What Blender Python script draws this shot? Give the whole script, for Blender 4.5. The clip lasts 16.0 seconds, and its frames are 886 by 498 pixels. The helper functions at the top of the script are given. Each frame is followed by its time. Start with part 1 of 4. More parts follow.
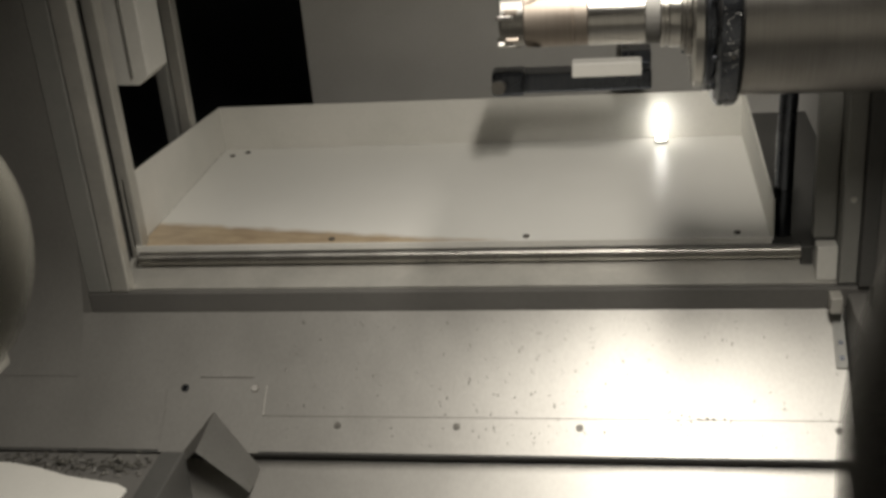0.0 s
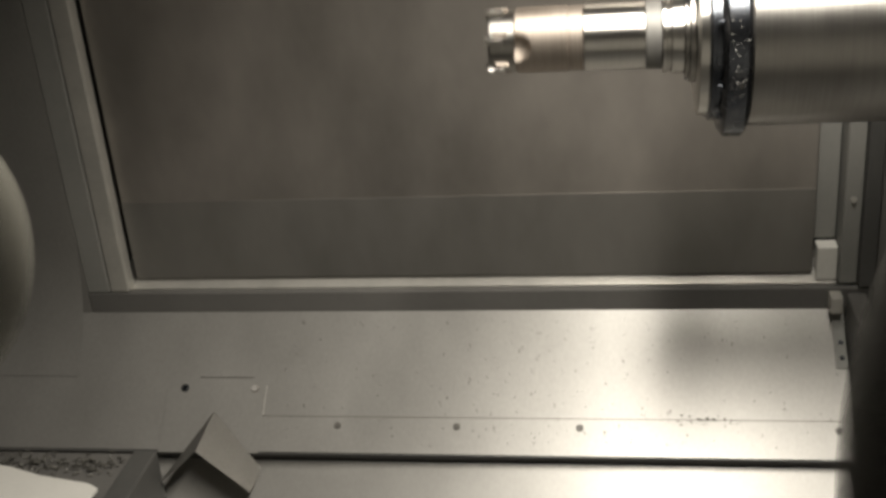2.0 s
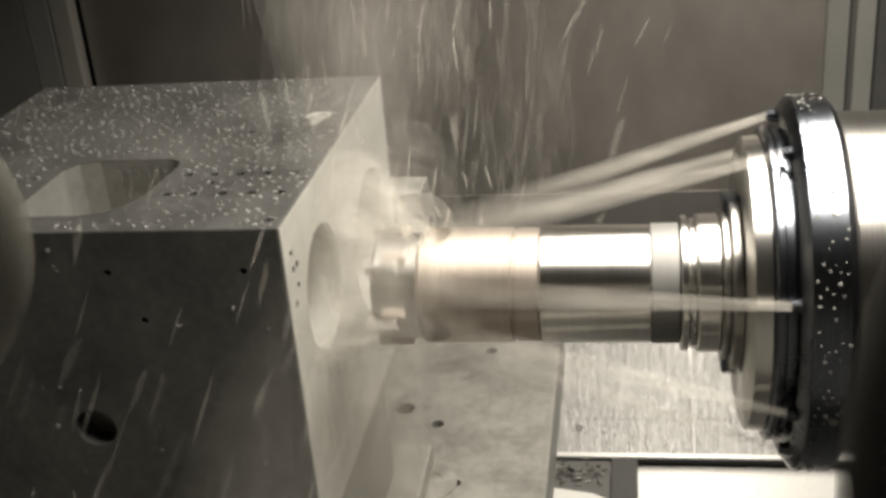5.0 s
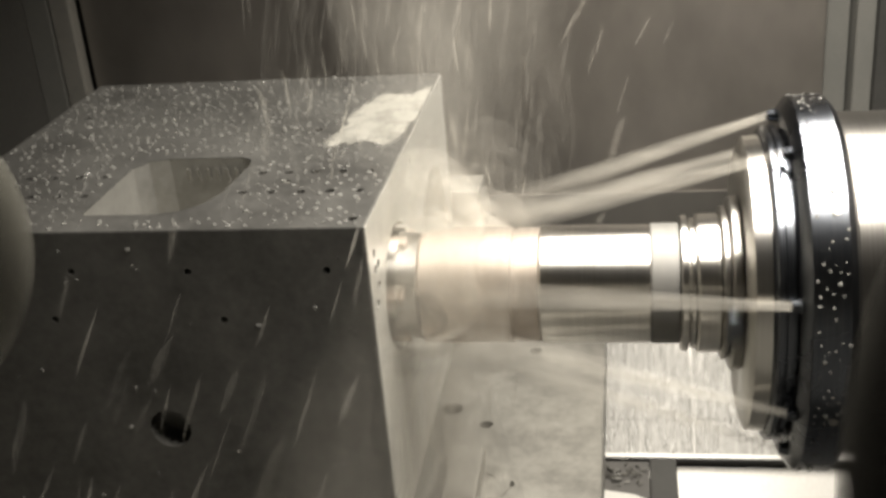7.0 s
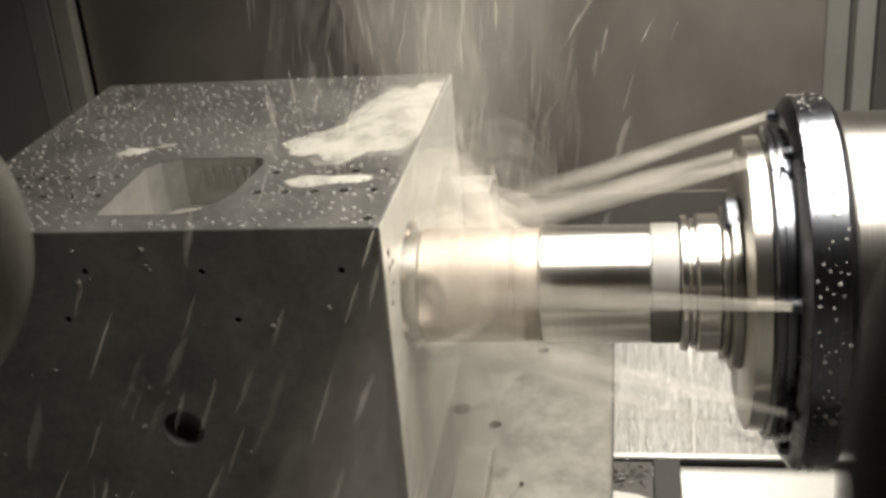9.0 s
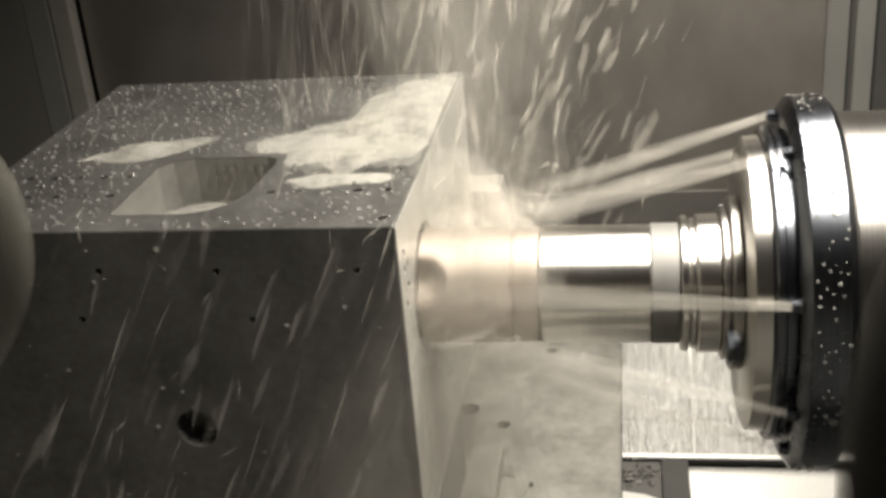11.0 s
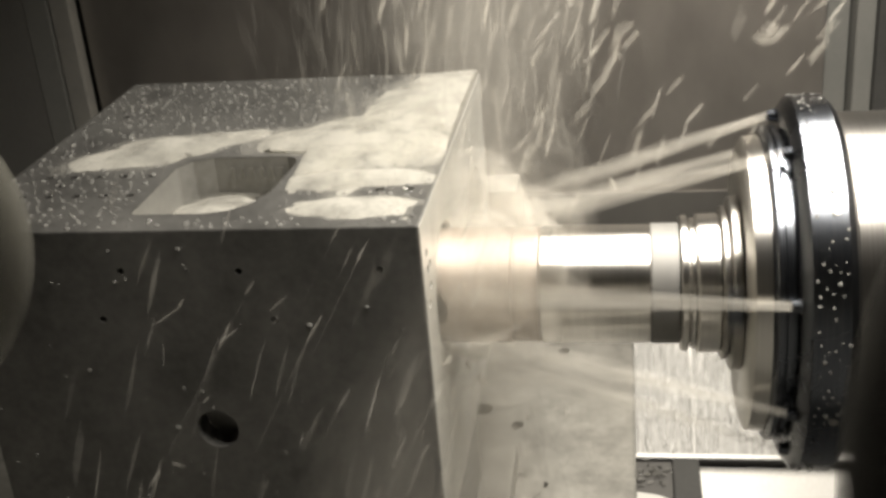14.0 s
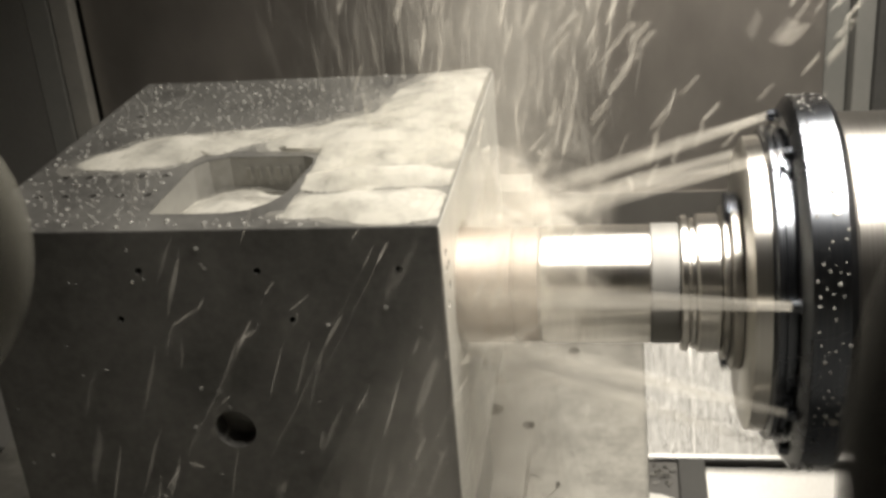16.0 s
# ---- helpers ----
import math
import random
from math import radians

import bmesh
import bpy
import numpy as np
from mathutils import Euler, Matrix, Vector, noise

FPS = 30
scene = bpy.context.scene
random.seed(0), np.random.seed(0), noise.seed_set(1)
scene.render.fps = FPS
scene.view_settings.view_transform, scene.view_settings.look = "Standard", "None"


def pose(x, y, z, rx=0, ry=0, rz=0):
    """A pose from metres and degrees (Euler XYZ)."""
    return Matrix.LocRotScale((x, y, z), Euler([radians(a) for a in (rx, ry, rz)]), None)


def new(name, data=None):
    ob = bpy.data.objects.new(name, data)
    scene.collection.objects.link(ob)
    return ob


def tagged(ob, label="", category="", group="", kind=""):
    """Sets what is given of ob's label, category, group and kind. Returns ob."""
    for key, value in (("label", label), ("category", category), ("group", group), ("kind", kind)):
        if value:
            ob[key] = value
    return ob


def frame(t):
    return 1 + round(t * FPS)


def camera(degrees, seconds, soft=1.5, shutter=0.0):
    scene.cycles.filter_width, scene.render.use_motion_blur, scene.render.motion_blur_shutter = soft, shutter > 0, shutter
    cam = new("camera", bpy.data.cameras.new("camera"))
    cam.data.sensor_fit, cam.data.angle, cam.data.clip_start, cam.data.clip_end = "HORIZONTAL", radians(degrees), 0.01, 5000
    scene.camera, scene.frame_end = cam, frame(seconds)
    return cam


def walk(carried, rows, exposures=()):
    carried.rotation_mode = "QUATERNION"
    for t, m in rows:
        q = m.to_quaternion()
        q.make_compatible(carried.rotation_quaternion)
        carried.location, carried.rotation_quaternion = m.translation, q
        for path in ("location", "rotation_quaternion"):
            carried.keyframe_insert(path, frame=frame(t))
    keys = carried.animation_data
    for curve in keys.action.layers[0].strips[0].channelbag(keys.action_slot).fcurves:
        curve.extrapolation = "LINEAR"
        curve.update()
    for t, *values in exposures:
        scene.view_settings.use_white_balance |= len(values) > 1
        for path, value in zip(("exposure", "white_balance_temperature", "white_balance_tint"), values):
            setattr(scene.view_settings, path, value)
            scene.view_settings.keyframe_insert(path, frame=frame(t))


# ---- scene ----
cam = camera(42.0, 16.0, soft=3.4, shutter=0.5)
scene.cycles.transparent_max_bounces = 110
EYE = pose(0, 0, 1.6, 65.7, 4.5, 8.0)
walk(cam, [(0.0, EYE), (16.0, EYE)], [(0.0, -0.16), (1.2, -0.06), (2.0, -0.02), (2.6, 0.24), (3.1, 0.2), (3.4, 0.08), (3.8, -0.32), (4.0, -0.48), (4.3, -0.48), (6.3, -0.36), (16.0, -0.38)])

# ---- world and lamps ----
world = bpy.data.worlds.new("world")
world.use_nodes = True
world.node_tree.nodes["Background"].inputs[0].default_value = (0.6, 0.58, 0.52, 1)
world.node_tree.nodes["Background"].inputs[1].default_value = 0.4
scene.world = world

LAMP_X, LAMP_Z, LAMP_Y0, LAMP_Y1 = 0.17, 2.14, 0.36, 1.40
lamp = bpy.data.lights.new("lamp_light", "AREA")
lamp.shape, lamp.size, lamp.size_y, lamp.energy, lamp.color = "RECTANGLE", 0.12, LAMP_Y1 - LAMP_Y0, 31, (1.0, 0.94, 0.85)
lamp.spread = radians(125)
lamp_ob = new("lamp_light", lamp)
lamp_ob.matrix_world = pose(LAMP_X, (LAMP_Y0 + LAMP_Y1) / 2, LAMP_Z - 0.03)


# ---- materials ----
class Nodes:
    """A short way to write a node tree."""

    def __init__(self, name):
        self.mat = bpy.data.materials.new(name)
        self.mat.use_nodes = True
        self.tree = self.mat.node_tree
        self.bsdf = self.tree.nodes["Principled BSDF"]
        self.out = self.tree.nodes["Material Output"]
        self.where = self.add("ShaderNodeTexCoord").outputs["Object"]

    def add(self, kind, **values):
        node = self.tree.nodes.new(kind)
        for key, value in values.items():
            setattr(node, key, value)
        return node

    def put(self, socket, value):
        if isinstance(value, bpy.types.NodeSocket):
            self.tree.links.new(value, socket)
        else:
            socket.default_value = value

    def noise(self, scale, detail=4, rough=0.55, stretch=(1, 1, 1)):
        m = self.add("ShaderNodeMapping")
        m.inputs["Scale"].default_value = stretch
        self.put(m.inputs["Vector"], self.where)
        n = self.add("ShaderNodeTexNoise")
        n.inputs["Scale"].default_value, n.inputs["Detail"].default_value, n.inputs["Roughness"].default_value = scale, detail, rough
        self.put(n.inputs["Vector"], m.outputs[0])
        return n.outputs[0]

    def ramp(self, value, lo, hi, a=(0, 0, 0), b=(1, 1, 1)):
        r = self.add("ShaderNodeValToRGB")
        r.color_ramp.elements[0].position, r.color_ramp.elements[1].position = lo, hi
        r.color_ramp.elements[0].color, r.color_ramp.elements[1].color = (*a, 1), (*b, 1)
        self.put(r.inputs[0], value)
        return r.outputs[0]

    def math(self, op, a, b=0.0, clamp=False):
        n = self.add("ShaderNodeMath", operation=op, use_clamp=clamp)
        self.put(n.inputs[0], a)
        self.put(n.inputs[1], b)
        return n.outputs[0]

    def mix(self, fac, a, b):
        n = self.add("ShaderNodeMix", data_type="RGBA")
        for socket, v in ((n.inputs[0], fac), (n.inputs[6], a), (n.inputs[7], b)):
            self.put(socket, (*v, 1) if isinstance(v, tuple) and len(v) == 3 else v)
        return n.outputs[2]

    def bump(self, height, strength, distance=0.001):
        n = self.add("ShaderNodeBump")
        n.inputs["Strength"].default_value, n.inputs["Distance"].default_value = strength, distance
        self.put(n.inputs["Height"], height)
        self.put(self.bsdf.inputs["Normal"], n.outputs[0])

    def axis(self, i):
        s = self.add("ShaderNodeSeparateXYZ")
        self.put(s.inputs[0], self.where)
        return s.outputs[i]

    def setup(self, colour=None, metal=None, rough=None):
        for key, v in (("Base Color", colour), ("Metallic", metal), ("Roughness", rough)):
            if v is not None:
                self.put(self.bsdf.inputs[key], (*v, 1) if isinstance(v, tuple) and len(v) == 3 else v)
        return self.mat


def surface(name, dark, light, metal, rough0, rough1, scale=12, stretch=(1, 1, 1), relief=0.15, fine=160):
    """Paint or metal with stains at a large scale and grain at a small one."""
    n = Nodes(name)
    big, small = n.noise(scale, 5, 0.6, stretch), n.noise(fine, 3, 0.6, stretch)
    both = n.math("ADD", n.math("MULTIPLY", big, 0.7), n.math("MULTIPLY", small, 0.3))
    n.bump(both, relief, 0.0008)
    return n.setup(n.ramp(both, 0.35, 0.68, dark, light), metal, n.mix(both, (rough0,) * 3, (rough1,) * 3))


STAINLESS = surface("stainless_sheet", (0.27, 0.262, 0.242), (0.36, 0.35, 0.325), 0.5, 0.34, 0.48, 4, (1, 0.6, 0.6), 0.12, 200)
SHUTTER = surface("shutter_steel", (0.26, 0.243, 0.222), (0.48, 0.445, 0.405), 0.8, 0.3, 0.52, 2.6, (1, 1, 0.6), 0.03, 9)
SHUTTER_BAND = surface("shutter_band_steel", (0.22, 0.212, 0.196), (0.36, 0.345, 0.32), 0.8, 0.32, 0.5, 3.4, (1, 1, 0.5), 0.03, 9)
GREY_PAINT = surface("grey_paint", (0.19, 0.19, 0.175), (0.24, 0.235, 0.215), 0.0, 0.42, 0.6, 6)
DARK_PAINT = surface("dark_grey_paint", (0.05, 0.05, 0.047), (0.085, 0.083, 0.077), 0.0, 0.45, 0.65, 5)
PANEL_PAINT = surface("panel_paint", (0.10, 0.097, 0.09), (0.135, 0.13, 0.12), 0.0, 0.4, 0.6, 4)
REAR_PAINT = surface("rear_panel_paint", (0.44, 0.43, 0.40), (0.52, 0.51, 0.48), 0.0, 0.4, 0.6, 4)
# near-black colour paints the unlit depth behind and below the tray
BLACK = surface("unlit_black", (0.006, 0.007, 0.009), (0.012, 0.013, 0.016), 0.0, 0.6, 0.8)
ALU = surface("aluminium_profile", (0.46, 0.45, 0.41), (0.58, 0.56, 0.51), 0.55, 0.32, 0.5, 14)
CREAM = surface("cream_paint", (0.62, 0.61, 0.56), (0.72, 0.70, 0.65), 0.0, 0.35, 0.5, 6)
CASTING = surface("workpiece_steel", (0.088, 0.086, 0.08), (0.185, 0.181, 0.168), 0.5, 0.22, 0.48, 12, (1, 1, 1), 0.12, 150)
MATT_STEEL = surface("matt_steel", (0.15, 0.146, 0.136), (0.21, 0.205, 0.19), 0.5, 0.5, 0.65, 20)
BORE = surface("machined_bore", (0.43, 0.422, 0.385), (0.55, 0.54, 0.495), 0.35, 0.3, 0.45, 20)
POCKET = surface("pocket_steel", (0.20, 0.195, 0.178), (0.32, 0.312, 0.286), 0.35, 0.3, 0.5, 24)
PALLET = surface("wet_cast_pallet", (0.14, 0.135, 0.12), (0.30, 0.29, 0.256), 0.3, 0.22, 0.55, 13, (1, 1, 1), 0.1, 90)
DIRT = surface("wet_chips", (0.03, 0.03, 0.027), (0.22, 0.21, 0.18), 0.3, 0.3, 0.6, 60)
SPECK = surface("speck", (0.06, 0.055, 0.05), (0.16, 0.15, 0.13), 0.3, 0.35, 0.6, 60)
SILVER_CHIP = surface("bright_chip", (0.75, 0.73, 0.68), (0.9, 0.88, 0.82), 0.3, 0.25, 0.4, 60)


def turned(name, dark, light, rough, spread=0.85):
    """Lathe-turned steel: fine rings round the x axis draw its highlights out lengthways."""
    n = Nodes(name)
    big, rings = n.noise(14, 4), n.noise(700, 2, 0.5, (1, 0.02, 0.02))
    tangent = n.add("ShaderNodeTangent", direction_type="RADIAL", axis="X")
    n.put(n.bsdf.inputs["Tangent"], tangent.outputs[0])
    n.bsdf.inputs["Anisotropic"].default_value = spread
    n.bsdf.inputs["Anisotropic Rotation"].default_value = 0.25
    return n.setup(n.ramp(n.math("ADD", n.math("MULTIPLY", big, 0.6), n.math("MULTIPLY", rings, 0.4)), 0.35, 0.65, dark, light), 1.0, n.mix(big, (rough * 0.8,) * 3, (rough * 1.25,) * 3))


STEEL = turned("turned_steel", (0.60, 0.58, 0.54), (0.72, 0.70, 0.66), 0.32)
DULL_STEEL = turned("dull_turned_steel", (0.31, 0.295, 0.272), (0.42, 0.405, 0.375), 0.36, 0.7)
WET_STEEL = turned("blasted_steel", (0.42, 0.365, 0.31), (0.52, 0.46, 0.40), 0.6, 0.5)
BLACK_STEEL = turned("black_oxide_steel", (0.07, 0.076, 0.088), (0.13, 0.138, 0.152), 0.27, 0.5)


def tray_paint():
    """White paint with a rust stain that creeps along the front gutter."""
    n = Nodes("stained_white_paint")
    base = n.mix(n.noise(5), (0.70, 0.69, 0.645), (0.78, 0.77, 0.725))
    x, y = n.axis(0), n.axis(1)
    reach = n.math("ADD", n.math("MULTIPLY", x, -0.165), 0.115)
    edge = n.math("SUBTRACT", n.math("ADD", reach, n.math("MULTIPLY", n.noise(18), 0.035)), y)
    front = n.math("MULTIPLY", n.math("GREATER_THAN", y, 0.012), n.math("LESS_THAN", x, 0.9))
    mask = n.math("MULTIPLY", n.math("MULTIPLY", edge, 45, True), front)
    rust = n.ramp(n.noise(26, 6, 0.7, (0.5, 1.6, 1)), 0.3, 0.7, (0.22, 0.125, 0.05), (0.52, 0.40, 0.23))
    n.bump(n.noise(90), 0.05)
    return n.setup(n.mix(n.math("MULTIPLY", mask, 0.85), base, rust), 0.0, 0.3)


TRAY = tray_paint()


def vapour(name, strength, lo, hi, scale, stretch=(1, 1, 1), colour=(0.93, 0.89, 0.8), fade=None):
    """Fine spray: mostly clear, scattering where its noise is dense. fade: (axis, start, end) thins it out along its length."""
    n = Nodes(name)
    dense = n.math("MULTIPLY", n.ramp(n.noise(scale, 5, 0.6, stretch), lo, hi), strength)
    if fade:
        m = n.add("ShaderNodeMapRange")
        n.put(m.inputs[0], n.axis(fade[0]))
        m.inputs[1].default_value, m.inputs[2].default_value = fade[1], fade[2]
        dense = n.math("MULTIPLY", dense, m.outputs[0])

    clear, white, glow = n.add("ShaderNodeBsdfTransparent"), n.add("ShaderNodeBsdfDiffuse"), n.add("ShaderNodeBsdfTranslucent")
    both, mixed = n.add("ShaderNodeMixShader"), n.add("ShaderNodeMixShader")
    white.inputs[0].default_value = glow.inputs[0].default_value = (*colour, 1)
    n.put(both.inputs[1], white.outputs[0])
    n.put(both.inputs[2], glow.outputs[0])
    n.put(mixed.inputs[0], dense)
    n.put(mixed.inputs[1], clear.outputs[0])
    n.put(mixed.inputs[2], both.outputs[0])
    n.put(n.out.inputs[0], mixed.outputs[0])
    return n.mat


PAD = vapour("soft_pad", 0.24, 0.0, 0.02, 3, colour=(0.34, 0.33, 0.285))
RIM_PAD = vapour("dark_pad", 0.24, 0.0, 0.02, 3, colour=(0.21, 0.205, 0.185))
JET = vapour("coolant_jet", 0.07, 0.15, 0.75, 14, (0.6, 6, 6), fade=(0, -0.2, 0.02))
MIST = vapour("coolant_mist", 0.06, 0.3, 0.74, 8, (0.3, 5, 5), fade=(0, -1.05, -0.1))
SPLASH = vapour("splash_mist", 0.08, 0.25, 0.75, 13, (1.5, 1.5, 0.7))
PLUME_HAZE = vapour("plume_haze", 0.034, 0.25, 0.75, 6, (0.35, 3, 3), fade=(0, -1.3, -0.35))
CURTAIN = vapour("falling_curtain", 0.10, 0.3, 0.75, 12, (3, 3, 0.25))
FAINT_DROP = vapour("faint_drop", 0.24, 0.0, 0.3, 20)
FRONT_HAZE = vapour("front_haze", 0.045, 0.3, 0.75, 16, (3, 3, 0.5), fade=(2, 1.3, 1.12))
HAZE = vapour("outer_haze", 0.03, 0.2, 0.8, 13)
VEIL = vapour("fine_veil", 0.055, 0.0, 0.3, 20)
DROP = vapour("flying_drop", 0.42, 0.0, 0.3, 20)
FOAM = vapour("coolant_foam", 0.9, 0.22, 0.56, 30, (1, 1, 1), (0.60, 0.582, 0.522))

FILM = vapour("milky_film", 0.34, 0.34, 0.72, 40, (1, 1, 1), (0.60, 0.582, 0.522))


def shiny_bead():
    n = Nodes("coolant_bead")
    n.bsdf.inputs["Transmission Weight"].default_value = 0.7
    n.bsdf.inputs["IOR"].default_value = 1.36
    return n.setup((0.6, 0.59, 0.55), 0.0, 0.05)


BEAD = shiny_bead()


def wet_film():
    """A running film of coolant: clear between rivulets, milky and rippled on them. Its dark tone also paints the
    spray's shade.
    """
    n = Nodes("running_coolant_shade")
    rills, patches = n.noise(11, 4, 0.6, (9, 0.9, 0.9)), n.noise(5, 3, 0.5)
    both = n.math("ADD", n.math("MULTIPLY", rills, 0.65), n.math("MULTIPLY", patches, 0.35))
    n.bump(n.noise(26, 3, 0.6, (5, 1.2, 1.2)), 0.8, 0.004)
    n.put(n.bsdf.inputs["Alpha"], n.math("MULTIPLY", n.ramp(both, 0.3, 0.6), 0.85))
    return n.setup(n.ramp(both, 0.35, 0.65, (0.13, 0.127, 0.115), (0.33, 0.322, 0.295)), 0.2, 0.34)


WET_FILM = wet_film()


# Emission that paints a bright reflection on the tray; it is no lamp.
def glow():
    n = Nodes("reflection_glow")
    n.bsdf.inputs["Emission Color"].default_value = (1, 0.97, 0.9, 1)
    n.bsdf.inputs["Emission Strength"].default_value = 6
    return n.setup((0.9, 0.9, 0.88), 0.0, 0.3)


GLOW = glow()


# ---- shapes ----
def part(name, bm, material, parent=None, label="", smooth=False):
    me = bpy.data.meshes.new(name)
    bmesh.ops.recalc_face_normals(bm, faces=bm.faces)
    bm.to_mesh(me)
    bm.free()
    me.materials.append(material)
    if smooth:
        me.shade_smooth()
        me.set_sharp_from_angle(angle=radians(35))
    ob = new(name, me)
    ob.parent = parent
    return tagged(ob, label)


def empty(name, m=None):
    ob = new(name)
    ob.empty_display_size = 0.05
    if m is not None:
        ob.matrix_world = m
    return ob


def box(x0, x1, y0, y1, z0, z1, bevel=0.0, bm=None):
    bm = bm or bmesh.new()
    made = bmesh.ops.create_cube(bm, size=1)["verts"]
    for v in made:
        v.co = Vector((x0 + (v.co.x + 0.5) * (x1 - x0), y0 + (v.co.y + 0.5) * (y1 - y0), z0 + (v.co.z + 0.5) * (z1 - z0)))
    if bevel:
        edges = list({e for v in made for e in v.link_edges})
        bmesh.ops.bevel(bm, geom=edges, offset=bevel, segments=2, affect="EDGES", profile=0.6)
    return bm


def lathe(profile, steps=64, bm=None, close=True):
    """Turns (x, radius) pairs round the x axis."""
    bm = bm or bmesh.new()
    rings = []
    for x, r in profile:
        rings.append([bm.verts.new((x, r * math.cos(a), r * math.sin(a))) for a in (2 * math.pi * i / steps for i in range(steps))])
    for a, b in zip(rings, rings[1:]):
        for i in range(steps):
            bm.faces.new((a[i], a[(i + 1) % steps], b[(i + 1) % steps], b[i]))
    if close:
        bm.faces.new(rings[0][::-1])
        bm.faces.new(rings[-1])
    return bm


def rod(p, q, r0, r1=None, steps=12, bm=None):
    p, q = Vector(p), Vector(q)
    bm = bm or bmesh.new()
    way = q - p
    made = bmesh.ops.create_cone(bm, cap_ends=True, segments=steps, radius1=r0, radius2=r0 if r1 is None else r1, depth=way.length)["verts"]
    m = Matrix.Translation((p + q) / 2) @ way.to_track_quat("Z", "Y").to_matrix().to_4x4()
    bmesh.ops.transform(bm, matrix=m, verts=made)
    return bm


def prism(points, lo, hi, axis="x", bevel=0.0):
    """A polygon drawn in the plane across the axis, from lo to hi."""
    bm = bmesh.new()
    def at(p, v):
        return {"x": (v, p[0], p[1]), "y": (p[0], v, p[1]), "z": (p[0], p[1], v)}[axis]
    a = [bm.verts.new(at(p, lo)) for p in points]
    b = [bm.verts.new(at(p, hi)) for p in points]
    bm.faces.new(a)
    bm.faces.new(b[::-1])
    for i in range(len(points)):
        j = (i + 1) % len(points)
        bm.faces.new((a[i], b[i], b[j], a[j]))
    bmesh.ops.recalc_face_normals(bm, faces=bm.faces)
    if bevel:
        bmesh.ops.bevel(bm, geom=list(bm.edges), offset=bevel, segments=2, affect="EDGES", profile=0.6)
    return bm


def carve(ob, cutter):
    """Cuts the bmesh cutter out of ob's mesh."""
    me = bpy.data.meshes.new("cut")
    bmesh.ops.recalc_face_normals(cutter, faces=cutter.faces)
    cutter.to_mesh(me)
    cutter.free()
    tool = new("cut", me)
    tool.parent = ob.parent
    mod = ob.modifiers.new("cut", "BOOLEAN")
    mod.operation, mod.object, mod.solver = "DIFFERENCE", tool, "EXACT"
    bpy.context.view_layer.update()
    done = bpy.data.meshes.new_from_object(ob.evaluated_get(bpy.context.evaluated_depsgraph_get()))
    ob.modifiers.clear()
    ob.data = done
    bpy.data.objects.remove(tool)


def setting(name, bm, material, label, smooth=False):
    return tagged(part(name, bm, material, None, label, smooth), kind="structure")


# ---- the enclosure ----
SLOPE = radians(50)
TOP = Vector((0, 1.79, 0.668))
DOWN = Vector((0, -math.sin(SLOPE), -math.cos(SLOPE)))
OUT = Vector((0, -math.cos(SLOPE), math.sin(SLOPE)))


def on_sheet(x, k, out=0.0):
    p = TOP + DOWN * k + OUT * out
    return Vector((x, p.y, p.z))


def slab(x0, x1, k0, k1, o0, o1, bm=None):
    """A plate that lies on the sloping sheet."""
    bm = bm or bmesh.new()
    v = [bm.verts.new(on_sheet(x, k, o)) for o in (o0, o1) for k in (k0, k1) for x in (x0, x1)]
    for f in ((0, 1, 3, 2), (4, 6, 7, 5), (0, 4, 5, 1), (2, 3, 7, 6), (0, 2, 6, 4), (1, 5, 7, 3)):
        bm.faces.new([v[i] for i in f])
    return bm


